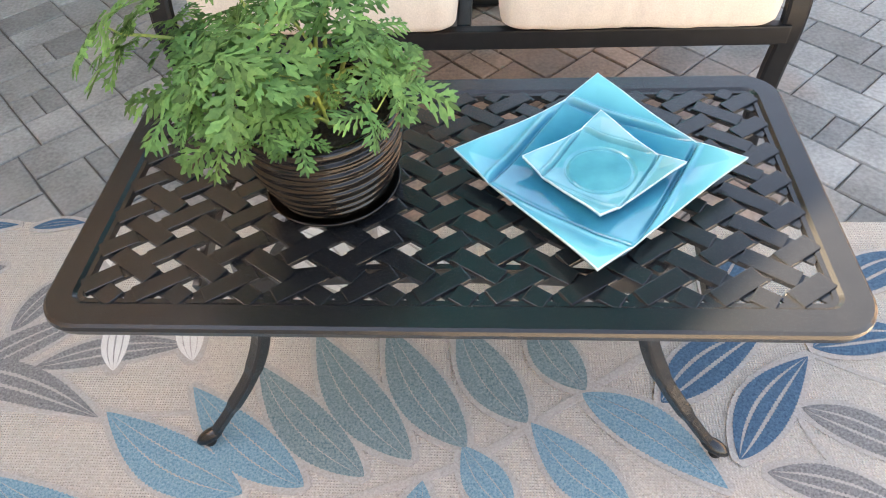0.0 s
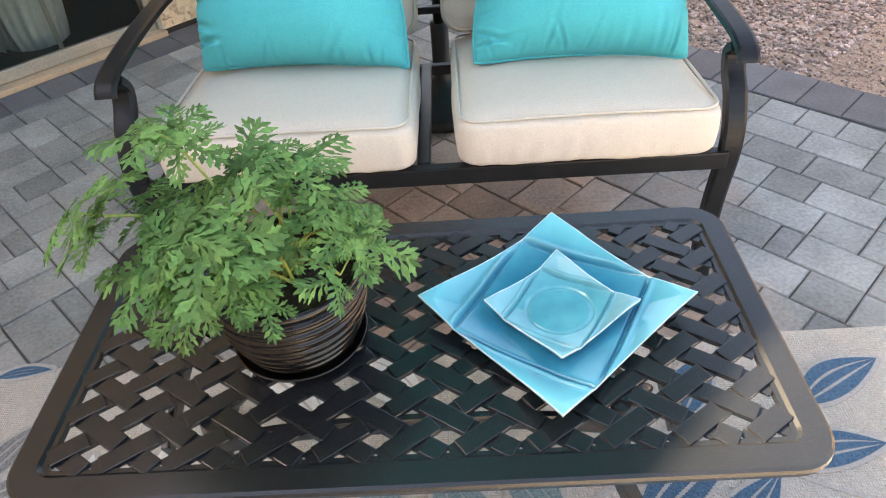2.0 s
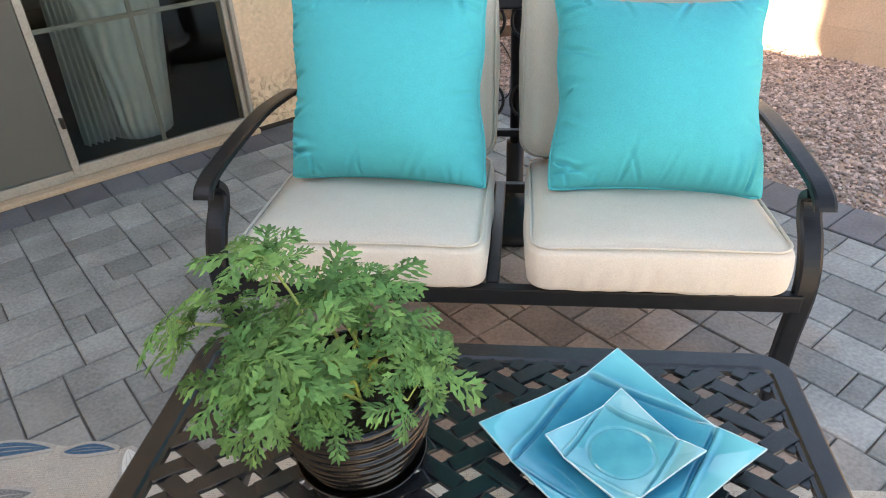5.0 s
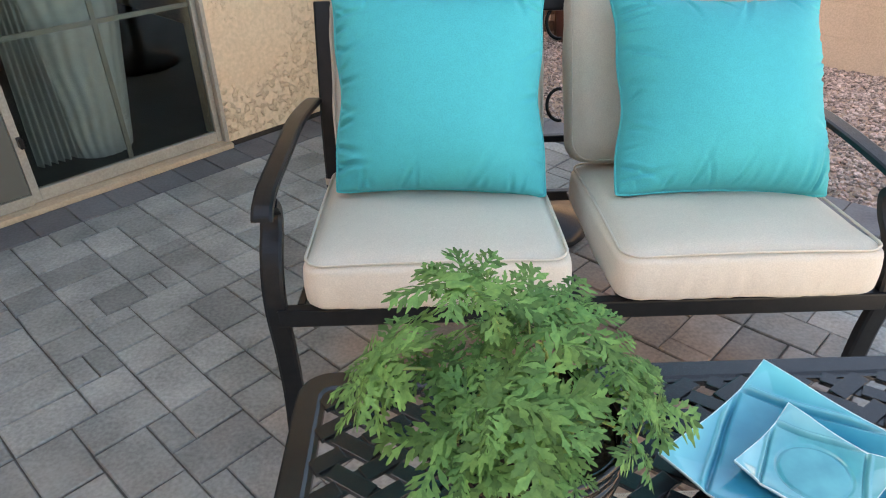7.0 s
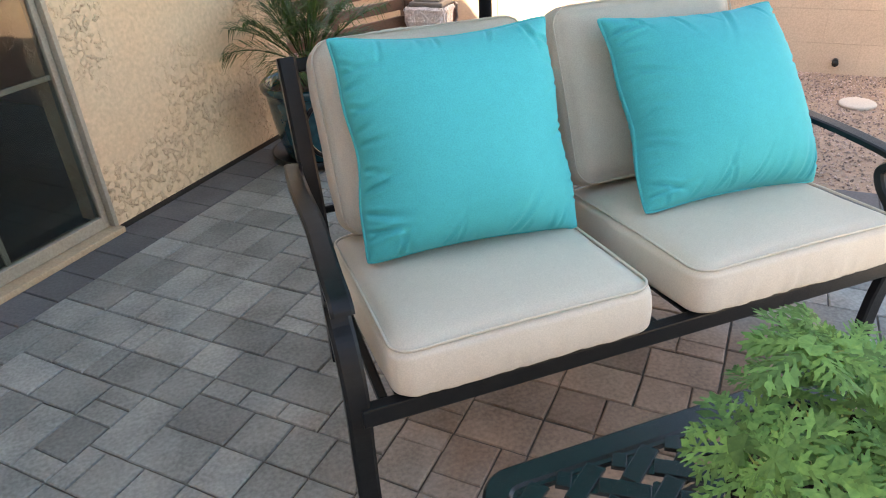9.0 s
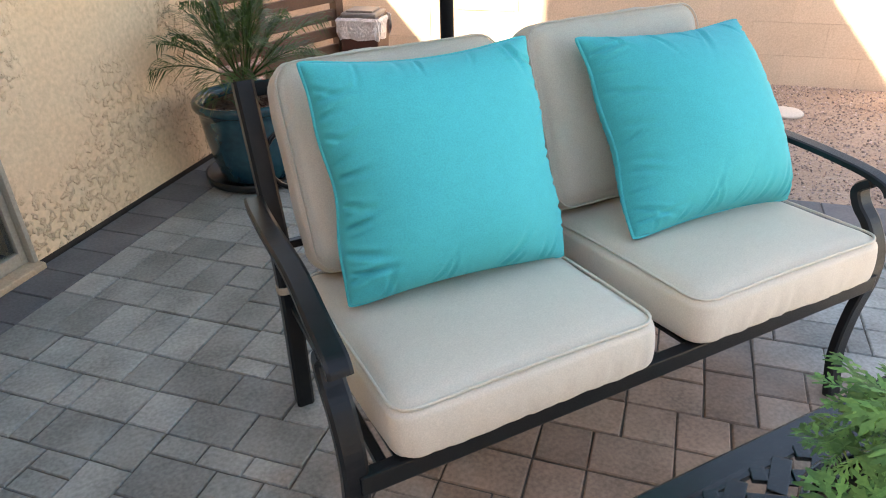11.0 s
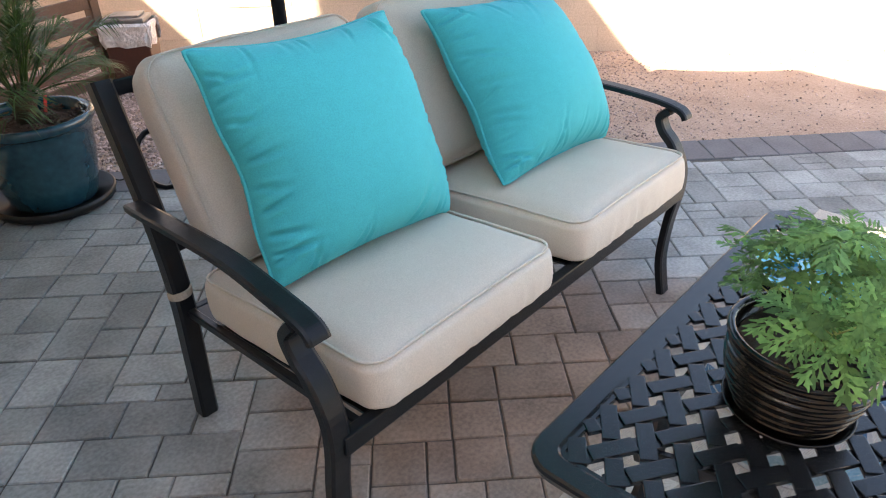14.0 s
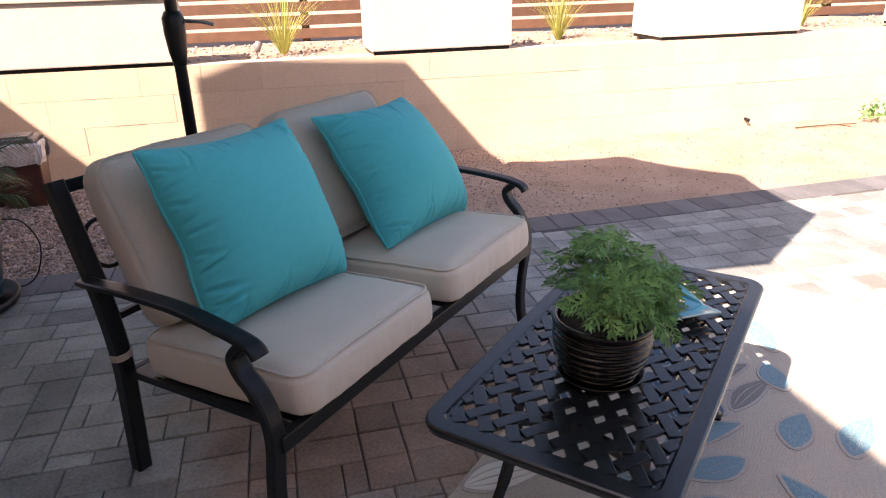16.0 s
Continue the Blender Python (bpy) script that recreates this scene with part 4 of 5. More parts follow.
def potted_geranium():
    px, py = -0.211, 0.486
    e = empty("potted_geranium", pose(px, py, TOP + 0.001))
    tagged(e, "scented geranium with lacy green leaves in black pot", "potted plant")
    # saucer
    part("saucer", lathe([(0.0, 0.0), (0.080, 0.0), (0.091, 0.005), (0.097, 0.015), (0.094, 0.016), (0.088, 0.008), (0.0, 0.006)], 56), M_POT, e, "glossy black glazed saucer", smooth=True)
    prof = [(0.0, 0.007), (0.076, 0.007), (0.081, 0.012)]
    for k in range(112):
        t = k / 111
        r = 0.081 + 0.028 * math.sin(t * 1.9) - 0.004 * t
        prof.append((r + 0.0010 * math.sin(t * 88), 0.013 + t * 0.115))
    prof += [(0.107, 0.130), (0.110, 0.134), (0.111, 0.142), (0.107, 0.148), (0.100, 0.147), (0.096, 0.138), (0.094, 0.118), (0.0, 0.112)]
    seg = 72
    part("pot", lathe(prof, seg, wob=lambda i, k: 0.0012 * math.sin(3 * 2 * math.pi * k / seg + i * 0.4) if 3 < i < 114 else 0), M_POT, e, "glossy black pot with horizontal ripples", smooth=True)
    bm = lathe([(0.0, 0.122), (0.05, 0.124), (0.093, 0.120)], 24)
    part("soil", bm, M_SOIL, e)
    rnd = random.Random(4)
    meshes = [leaf_mesh(k) for k in range(9)]
    stems = bmesh.new()

    def put_leaf(p, fw, up, size, k):
        fw = (fw - up * fw.dot(up)).normalized()
        M = Matrix((fw.cross(up), fw, up)).transposed().to_4x4() @ Matrix.Diagonal((size, size, size, 1))
        M.translation = p
        ob = new("leaf", meshes[k % 9])
        ob.matrix_basis = M
        ob.parent = e

    def sprig(x, y, z, n, size, lean=0.5):
        """A branch that ends in a loose rosette of leaves on thin stalks."""
        tip = Vector((x, y, z))
        root = Vector((rnd.uniform(-0.015, 0.035), rnd.uniform(-0.03, 0.025), 0.12))
        bend = root.lerp(tip, 0.55) + Vector((0, 0, 0.035))
        sweep(stems, smooth_path([root, bend, tip], 5), 0.0042, round_=True, seg=6, taper=[1.35, 1, 0.7])
        out = (tip - Vector((-0.03, -0.06, 0.14))).normalized()
        axis = (out * lean + Vector((0, 0, 1 - lean))).normalized()
        side = axis.orthogonal().normalized()
        a0 = rnd.uniform(0, 6.28)
        for k in range(max(2, n - 1)):
            q = Matrix.Rotation(a0 + k * 2.399, 3, axis) @ side
            rise = rnd.uniform(0.25, 0.8) - 0.16 * k
            d = (q + axis * rise).normalized()
            foot = tip - axis * (0.007 * k)
            base = foot + d * rnd.uniform(0.010, 0.034)
            sweep(stems, [foot, base], 0.0024, round_=True, seg=4)
            up = (axis * 1.2 - q * rise * 0.5 + Vector((rnd.uniform(-0.3, 0.3), rnd.uniform(-0.75, 0.05), 0.35))).normalized()
            put_leaf(base, d, up, size * rnd.uniform(0.92, 1.28), rnd.randrange(9))

    for x, y, z, n, size, lean in (
            (-0.085, -0.012, 0.352, 4, 0.058, 0.3), (-0.185, -0.055, 0.280, 4, 0.060, 0.75), (-0.130, -0.015, 0.262, 3, 0.056, 0.6),
            (-0.040, -0.110, 0.275, 4, 0.068, 0.6), (-0.020, -0.020, 0.285, 3, 0.056, 0.3), (0.012, 0.090, 0.240, 4, 0.058, 0.6),
            (0.034, 0.040, 0.278, 3, 0.058, 0.3), (0.078, 0.005, 0.232, 4, 0.056, 0.6), (0.092, -0.078, 0.188, 2, 0.050, 0.7),
            (-0.105, -0.118, 0.240, 4, 0.062, 0.55), (-0.045, -0.095, 0.255, 3, 0.056, 0.5), (0.098, -0.028, 0.205, 3, 0.052, 0.6),
            (0.002, -0.106, 0.198, 2, 0.045, 0.6), (-0.048, -0.118, 0.208, 3, 0.050, 0.6), (0.020, -0.085, 0.205, 2, 0.048, 0.6),
            (-0.090, -0.085, 0.262, 3, 0.062, 0.6), (-0.070, 0.050, 0.235, 3, 0.054, 0.6)):
        sprig(x, y, z, n, size, lean)
    tagged(part("stem_tangle", stems, M_STEM, e, "pale green branching stems", smooth=True), kind="stuff")


potted_geranium()


# rug ------------------------------------------------------------------------------
RX0, RX1, RY0, RY1, RZ = -1.55, 1.48, -1.60, 0.838, 0.006
rug = part("rug", B(RX0, RX1, RY0, RY1, 0.001, RZ, bev=0.002), M_RUG)
tagged(rug, "cream outdoor rug with blue and grey leaf pattern", "rug")


def rug_leaf(x0, y0, x1, y1, wide, col, veins=2):
    """A tufted leaf from its base to its tip, with a paler outline and veins."""
    a, b = Vector((x0, y0)), Vector((x1, y1))
    d = b - a
    L = d.length
    d.normalize()
    s = Vector((-d.y, d.x))

    def half(t):
        return wide / 2 * max(0.0, math.sin(math.pi * min(1, max(0, t)) ** 0.85)) ** 0.9 * 0.86

    def sheet(bm, grow, z0, z1, lo=-1.0, hi=1.0):
        n = 84
        rows = []
        for i in range(n + 1):
            t = i / n
            h = half(t) + grow
            p = a + d * (L * t + grow * (2 * t - 1)) + s * (0.05 * L * math.sin(math.pi * t))
            jag = 0.0016 * math.sin(i * 2.6 + x0 * 90) * math.sin(math.pi * t)
            rows.append([bm.verts.new((*(p + s * (h * lo + jag)), z1)), bm.verts.new((*(p + s * (h * hi + jag)), z1))])
        for r, q in zip(rows, rows[1:]):
            bm.faces.new((r[0], q[0], q[1], r[1]))
        ext = bmesh.ops.extrude_face_region(bm, geom=bm.faces[:])
        bmesh.ops.translate(bm, verts=[v for v in ext["geom"] if isinstance(v, bmesh.types.BMVert)], vec=(0, 0, z0 - z1))
        return bm

    lift = 0.00007 * len(rug.children)
    o = part("leaf_outline", sheet(bmesh.new(), 0.009, RZ - 0.001, RZ + 0.0016 + lift), M_RUG_LINE, rug)
    if veins == 0:
        part("leaf", sheet(bmesh.new(), 0, RZ, RZ + 0.0026 + lift), LEAF_COL[col], o)
        return
    cuts = ([-1, -0.40, -0.23, 0.23, 0.40, 1] if col in ("navy", "grey") else [-1, -0.33, -0.27, 0.27, 0.33, 1]) if veins == 2 else [-1, -0.58, -0.49, -0.06, 0.06, 0.49, 0.58, 1]
    for k in range(0, len(cuts), 2):
        part("leaf", sheet(bmesh.new(), 0, RZ, RZ + 0.0026 + lift, cuts[k], cuts[k + 1]), LEAF_COL[col], o)


def rug_stem(pts, w=0.016):
    part("stem", S(smooth_path([(x, y, RZ) for x, y in pts], 5), 0.005, w, side=(0, 0, 1)), M_RUG_LINE, rug)


for row in ((-0.965, 0.527, -0.880, 0.690, 0.07), (-1.06, 0.37, -0.775, 0.589, 0.085), (-0.876, 0.443, -0.580, 0.500, 0.075), (-1.10, 0.44, -0.706, 0.339, 0.095),
            (0.560, 0.385, 0.76, 0.270, 0.085), (0.47, 0.265, 0.70, 0.19, 0.08), (-1.25, 0.60, -1.06, 0.70, 0.09)):
    rug_leaf(*row, "grey")
for row in ((-0.715, 0.438, -0.745, 0.60, 0.065), (-0.565, 0.463, -0.60, 0.61, 0.065), (-0.90, 0.835, -0.82, 0.70, 0.055), (-0.46, 0.815, -0.26, 0.62, 0.14), (-0.24, 0.82, -0.06, 0.66, 0.12)):
    rug_leaf(*row, "white", 3)
for row in ((-0.402, 0.205, -0.694, 0.350, 0.115), (-0.300, 0.220, -0.545, 0.405, 0.105), (-0.530, 0.10, -0.860, 0.225, 0.11), (0.049, 0.190, -0.035, 0.300, 0.085), (0.240, 0.195, 0.085, 0.345, 0.10),
            (0.180, 0.405, 0.400, 0.235, 0.105), (-0.10, 0.10, -0.10, 0.235, 0.08), (-0.25, 0.05, -0.42, 0.17, 0.10)):
    rug_leaf(*row, "sky")
for row in ((-0.200, 0.240, -0.430, 0.455, 0.105), (-0.122, 0.272, -0.330, 0.530, 0.115), (-0.028, 0.296, -0.190, 0.545, 0.115), (0.078, 0.345, -0.050, 0.560, 0.11), (0.186, 0.412, 0.090, 0.585, 0.10)):
    rug_leaf(*row, "teal")
for row in ((0.318, 0.390, 0.540, 0.555, 0.105), (0.430, 0.286, 0.600, 0.490, 0.10), (0.615, 0.511, 0.82, 0.540, 0.09), (0.70, 0.640, 0.90, 0.745, 0.095), (-1.05, 0.815, -0.93, 0.832, 0.035), (-1.30, 0.78, -1.09, 0.825, 0.05),
            (0.45, 0.62, 0.56, 0.78, 0.09), (0.24, 0.66, 0.36, 0.78, 0.08)):
    rug_leaf(*row, "navy")
for row in ((0.36, 0.085, 0.545, 0.075, 0.10), (0.66, 0.14, 0.80, 0.22, 0.09), (0.90, 0.20, 1.10, 0.30, 0.09), (0.40, -0.06, 0.62, -0.10, 0.10), (0.10, -0.10, 0.22, 0.10, 0.09)):
    rug_leaf(*row, "sky")
# Grey leaves drawn white: the sun's wash-out is put into their colour.
for row in ((1.18, 0.24, 1.40, 0.30, 0.08), (1.20, 0.10, 1.42, 0.08, 0.09), (1.10, -0.02, 1.34, -0.12, 0.09), (0.92, 0.02, 1.08, -0.10, 0.08), (1.22, 0.42, 1.40, 0.50, 0.08), (1.05, 0.48, 1.22, 0.60, 0.08)):
    rug_leaf(*row, "white", 3)
rug_stem([(-0.55, 0.085), (-0.209, 0.205), (-0.033, 0.268), (0.15, 0.385), (0.33, 0.510), (0.42, 0.60)])
rug_stem([(-1.0, 0.36), (-0.70, 0.345), (-0.45, 0.36)], 0.010)
rug_stem([(0.60, 0.50), (0.55, 0.38), (0.60, 0.25), (0.72, 0.10)], 0.012)
rug_stem([(0.60, 0.50), (0.72, 0.44), (0.95, 0.36)], 0.010)


# raised bed behind the patio ----------------------------------------------------
UW = 4.04
bm = bmesh.new()
box(bm, UW + 0.006, UW + 0.19, -9.0, 5.0, -0.1, 0.712)
ret = part("wall_retaining", bm, M_MORTAR, m=HF)
tagged(ret, "low tan painted block retaining wall behind the gravel", "wall", kind="structure")
bm = bmesh.new()
bmesh.ops.create_grid(bm, x_segments=40, y_segments=90, size=0.5)
for v in bm.verts:
    u, w = UW + 0.19 + (v.co.x + 0.5) * 2.6, -9.0 + (v.co.y + 0.5) * 14.0
    v.co = Vector((u, w, 0.690 + 0.025 * noise.noise(Vector((u * 1.5, w * 1.5, 0)))))
tagged(part("raised_bed", bm, M_GROUND, m=HF, smooth=True), "gravel-topped raised planting bed behind block wall", "planting bed", kind="structure")


def cream_block(w0, w1, z1):
    e = part("cream_block", B(UW - 0.012, UW + 0.46, w0, w1, 0.742, z1, bev=0.008), M_CREAM, m=HF)
    tagged(e, "cream stuccoed block column base on the retaining wall", "masonry block", group="blocks on the retaining wall")
    # Black strip stands in for the shadow line under the block.
    part("foot_strip", B(UW + 0.004, UW + 0.45, w0 + 0.015, w1 - 0.015, 0.716, 0.7415), M_RUBBER, e)
    part("cap", B(UW - 0.03, UW + 0.48, w0 - 0.018, w1 + 0.018, z1 + 0.001, z1 + 0.05, bev=0.006), M_CREAM, e)


cream_block(1.72, 3.05, 1.14)
cream_block(-0.63, 0.42, 1.14)
cream_block(-3.13, -1.86, 1.14)
cream_block(-5.6, -4.4, 1.14)


def slat_fence(u, w0, w1, z0, h, step=0.115, slat=0.085):
    f = empty("slat_fence", HF)
    tagged(f, "brown stained horizontal slat fence behind raised bed", "fence", kind="structure")
    w = w0
    while w <= w1 + 1e-6:
        part("post", B(u + 0.03, u + 0.10, w - 0.035, w + 0.035, z0, z0 + h, bev=0.004), M_WOOD, f)
        w += (w1 - w0) / 7
    k = 0
    while k * step < h:
        part("slat", B(u, u + 0.028, w0, w1, z0 + 0.03 + k * step, z0 + 0.03 + k * step + slat, bev=0.003), M_WOOD, f)
        k += 1


slat_fence(UW + 1.55, -8.5, 4.5, 0.69, 1.5)


def grass_clump(u, w, size, seed, n=70):
    rnd = random.Random(seed)
    e = empty("grass_clump", HF @ pose(u, w, 0.69))
    tagged(e, "yellow-green spiky ornamental grass clump in raised bed", "plant", group="grass clumps in the bed")
    bm = bmesh.new()
    for k in range(n):
        a, tilt, L = rnd.uniform(0, 6.28), rnd.uniform(0.1, 1.15), size * rnd.uniform(0.6, 1.1)
        d = Vector((math.cos(a), math.sin(a), 0))
        side = Vector((-d.y, d.x, 0)) * 0.004
        prev = None
        for i in range(6):
            t = i / 5
            p = d * (math.sin(tilt) * L * t * (0.6 + 0.4 * t) + 0.02) + Vector((0, 0, L * (t - 0.35 * t * t * math.sin(tilt))))
            q = [bm.verts.new(p - side * (1 - t * 0.9)), bm.verts.new(p + side * (1 - t * 0.9))]
            if prev:
                bm.faces.new((prev[0], prev[1], q[1], q[0]))
            prev = q
    tagged(part("foliage", bm, M_GRASSY, e), kind="stuff")


grass_clump(UW + 0.62, 1.02, 0.66, 1, 110)
grass_clump(UW + 0.70, -1.30, 0.60, 2, 100)
grass_clump(UW + 0.75, -3.75, 0.5, 3, 90)


def spot_light():
    e = empty("garden_spotlight", HF @ pose(UW + 0.40, 1.22, 0.69))
    tagged(e, "small grey garden spotlight on a stake", "garden light")
    part("stake", S([(0, 0, 0), (0, 0, 0.05)], 0.012, round_=True), M_LID, e)
    part("lamp_head", lathe([(0.0, 0.0), (0.022, 0.002), (0.026, 0.03), (0.026, 0.075), (0.020, 0.078), (0.0, 0.07)], 16), M_LID, e, m=pose(0, 0, 0.05, 18, 10, 0), smooth=True)


spot_light()


def weed(u, w, seed):
    rnd = random.Random(seed)
    e = empty("weed", HF @ pose(u, w, -0.02))
    tagged(e, "small green leafy weed at the foot of wall", "plant")
    bm = bmesh.new()
    for k in range(90):
        a, r, z = rnd.uniform(0, 6.28), rnd.uniform(0, 0.13), rnd.uniform(0.02, 0.20)
        p = Vector((r * math.cos(a) * 0.7, r * math.sin(a), z * (1 - r * 2.5)))
        s = rnd.uniform(0.012, 0.026)
        d = Vector((rnd.uniform(-1, 1), rnd.uniform(-1, 1), rnd.uniform(-0.3, 1))).normalized()
        q = d.orthogonal().normalized()
        bm.faces.new([bm.verts.new(p + v) for v in (-d * s, q * s * 0.5, d * s, -q * s * 0.5)])
    part("foliage", bm, M_LEAF, e)
    part("stalks", S(smooth_path([(0, 0, 0), (0.01, 0.02, 0.08), (0.0, 0.04, 0.16)], 4), 0.006, round_=True), M_STEM, e)


weed(UW - 0.25, -3.80, 5)


# screen, bin, palm, umbrella ----------------------------------------------------
def slat_screen():
    # runs from the house corner to the retaining wall
    a, b = Vector((-0.48, 4.13)), Vector((0.52, 4.55))
    d = b - a
    ang = math.degrees(math.atan2(d.y, d.x))
    e = empty("slat_gate", pose(a.x, a.y, -0.02, 0, 0, ang))
    tagged(e, "brown wooden slat gate beside the house corner", "gate")
    L = d.length
    for x in (0.0, L):
        part("post", B(x - 0.03, x + 0.03, -0.02, 0.04, 0, 0.86, bev=0.004), M_WOOD, e)
    part("brace", B(L * 0.47, L * 0.47 + 0.045, 0.022, 0.045, 0.06, 0.84), M_WOOD, e)
    for k in range(8):
        z = 0.05 + k * 0.106
        part("slat", B(0.03, L - 0.03, -0.008, 0.016, z, z + 0.066, bev=0.003), M_WOOD, e)


slat_screen()


def trash_bin():
    e = empty("trash_bin", pose(0.64, 4.42, -0.02, 0, 0, -42))
    tagged(e, "brown plastic trash bin with clear liner and grey lid", "trash bin")
    bm = bmesh.new()
    box(bm, -0.13, 0.13, -0.11, 0.11, 0, 0.36, bev=0.012)
    for v in bm.verts:
        k = 0.82 + 0.18 * v.co.z / 0.36
        v.co.x *= k
        v.co.y *= k
    part("body", bm, M_BIN, e)
    bm = bmesh.new()
    rings = []
    for i, (g, z) in enumerate(((0.004, 0.27), (0.012, 0.31), (0.010, 0.35), (0.016, 0.385), (0.004, 0.40))):
        rr = rounded_rect(0.262 + 2 * g, 0.222 + 2 * g, 0.03, z, 4)
        rings.append([bm.verts.new((x + 0.006 * math.sin(k * 2.3 + i), y + 0.006 * math.cos(k * 3.1 + i), zz + 0.008 * math.sin(k * 1.7 + i * 2) * (i == 0))) for k, (x, y, zz) in enumerate(rr)])
    m = min(len(r) for r in rings)
    for a, b in zip(rings, rings[1:]):
        for k in range(m - 1):
            bm.faces.new((a[k], a[k + 1], b[k + 1], b[k]))
    part("liner", bm, M_BAG, e, "crumpled clear plastic liner")
    lid = part("lid", B(-0.115, 0.115, -0.095, 0.095, 0.395, 0.425, bev=0.01), M_LID, e)
    part("flap", B(-0.085, 0.085, -0.07, 0.07, 0.4255, 0.438, bev=0.005), M_LID, lid)


trash_bin()


def palm_pot():
    c = Vector((-0.360, 3.190))
    e = empty("palm_planter", pose(c.x, c.y, 0.001))
    tagged(e, "small date palm in large teal glazed ceramic pot", "potted palm")
    part("saucer", lathe([(0.0, 0.0), (0.20, 0.0), (0.222, 0.015), (0.228, 0.045), (0.218, 0.046), (0.205, 0.02), (0.0, 0.016)], 56), M_RUBBER, e, "glossy black saucer", smooth=True)
    prof = [(0.0, 0.017), (0.150, 0.017), (0.158, 0.03), (0.178, 0.10), (0.196, 0.20), (0.206, 0.30), (0.208, 0.325), (0.220, 0.332), (0.228, 0.345), (0.228, 0.362), (0.220, 0.372), (0.206, 0.370), (0.198, 0.355), (0.192, 0.32), (0.0, 0.315)]
    part("pot", lathe(prof, 72), M_BLUEPOT, e, "teal glazed pot with rolled rim", smooth=True)
    bm = lathe([(0.0, 0.345), (0.08, 0.338), (0.193, 0.325)], 36, wob=lambda i, k: 0)
    for v in bm.verts:
        v.co.z += 0.008 * noise.noise(v.co * 40)
    part("mulch", bm, M_BARK_CHIP, e)
    rnd = random.Random(8)
    chips = bmesh.new()
    for k in range(130):
        a, r = rnd.uniform(0, 6.28), 0.185 * math.sqrt(rnd.random())
        s = rnd.uniform(0.006, 0.014)
        box(chips, -s, s, -s * 0.6, s * 0.6, -0.003, 0.003, m=pose(r * math.cos(a), r * math.sin(a), 0.343, rnd.uniform(-25, 25), rnd.uniform(-25, 25), rnd.uniform(0, 360)))
    part("bark_mulch", chips, M_BARK_CHIP, e)
    part("trunk", lathe([(0.0, 0.32), (0.045, 0.32), (0.042, 0.40), (0.048, 0.43), (0.036, 0.47), (0.0, 0.49)], 14, wob=lambda i, k: 0.006 * math.sin(k * 3 + i * 2)), M_TRUNK, e, smooth=True)
    for k in range(32):
        az = k * 2.399
        lift = 1.45 - 1.2 * (k % 10) / 10
        L = rnd.uniform(0.40, 0.60)
        d = Vector((math.cos(az), math.sin(az), 0))
        # fronds bend away from the house wall
        pts = []
        for i in range(9):
            t = i / 8
            p = d * (L * t * math.cos(lift) * (1 - 0.1 * t) + 0.02) + Vector((0, 0, 0.43 + L * (t * math.sin(lift) - 0.42 * t * t * (1.1 - 0.4 * math.sin(lift)))))
            pts.append(p)
        wpt = HF.inverted() @ Vector((c.x + pts[-1].x, c.y + pts[-1].y, 0))
        if wpt.y > W0 - 0.04 and wpt.x < 2.36:
            continue
        bm = bmesh.new()
        sweep(bm, pts, 0.006, round_=True, seg=5, taper=[1.2, 0.8, 0.4])
        sd = Vector((-d.y, d.x, 0))
        for i in range(1, 30):
            t = 0.16 + 0.84 * i / 30
            f = t * 8
            j = min(7, int(f))
            p = pts[j].lerp(pts[j + 1], f - j)
            tan = (pts[j + 1] - pts[j]).normalized()
            ll = 0.19 * math.sin(math.pi * (0.15 + 0.8 * t)) ** 0.7
            for s in (-1, 1):
                dr = (sd * s * 0.8 + tan * 0.75 + Vector((0, 0, 0.30 - 0.35 * rnd.random()))).normalized()
                wv = dr.cross(Vector((0, 0, 1))).normalized() * 0.0026
                q = p + dr * ll * 0.55
                tip = p + dr * ll - Vector((0, 0, 0.02 + 0.05 * rnd.random()))
                a, b2, c2, d2, e2 = (bm.verts.new(v) for v in (p, q - wv, q + wv, tip, p + dr * 0.002))
                bm.faces.new((a, b2, c2))
                bm.faces.new((b2, d2, c2))
        part("frond", bm, M_FROND, e)
    part("plant_tag", B(-0.009, 0.009, -0.001, 0.001, 0.0, 0.075, m=pose(0.075, 0.055, 0.335, 8, 12, 30)), M_TAG, e, "small red plastic plant tag")
    # drip line that loops beside the pot
    part("drip_line", S(smooth_path([(0.19, -0.10, 0.36), (0.27, -0.12, 0.33), (0.33, -0.10, 0.20), (0.31, -0.06, 0.06), (0.26, -0.03, 0.012), (0.235, 0.03, 0.012)], 7), 0.007, round_=True, seg=6), M_RUBBER, e, "thin black irrigation tube", smooth=True)


palm_pot()


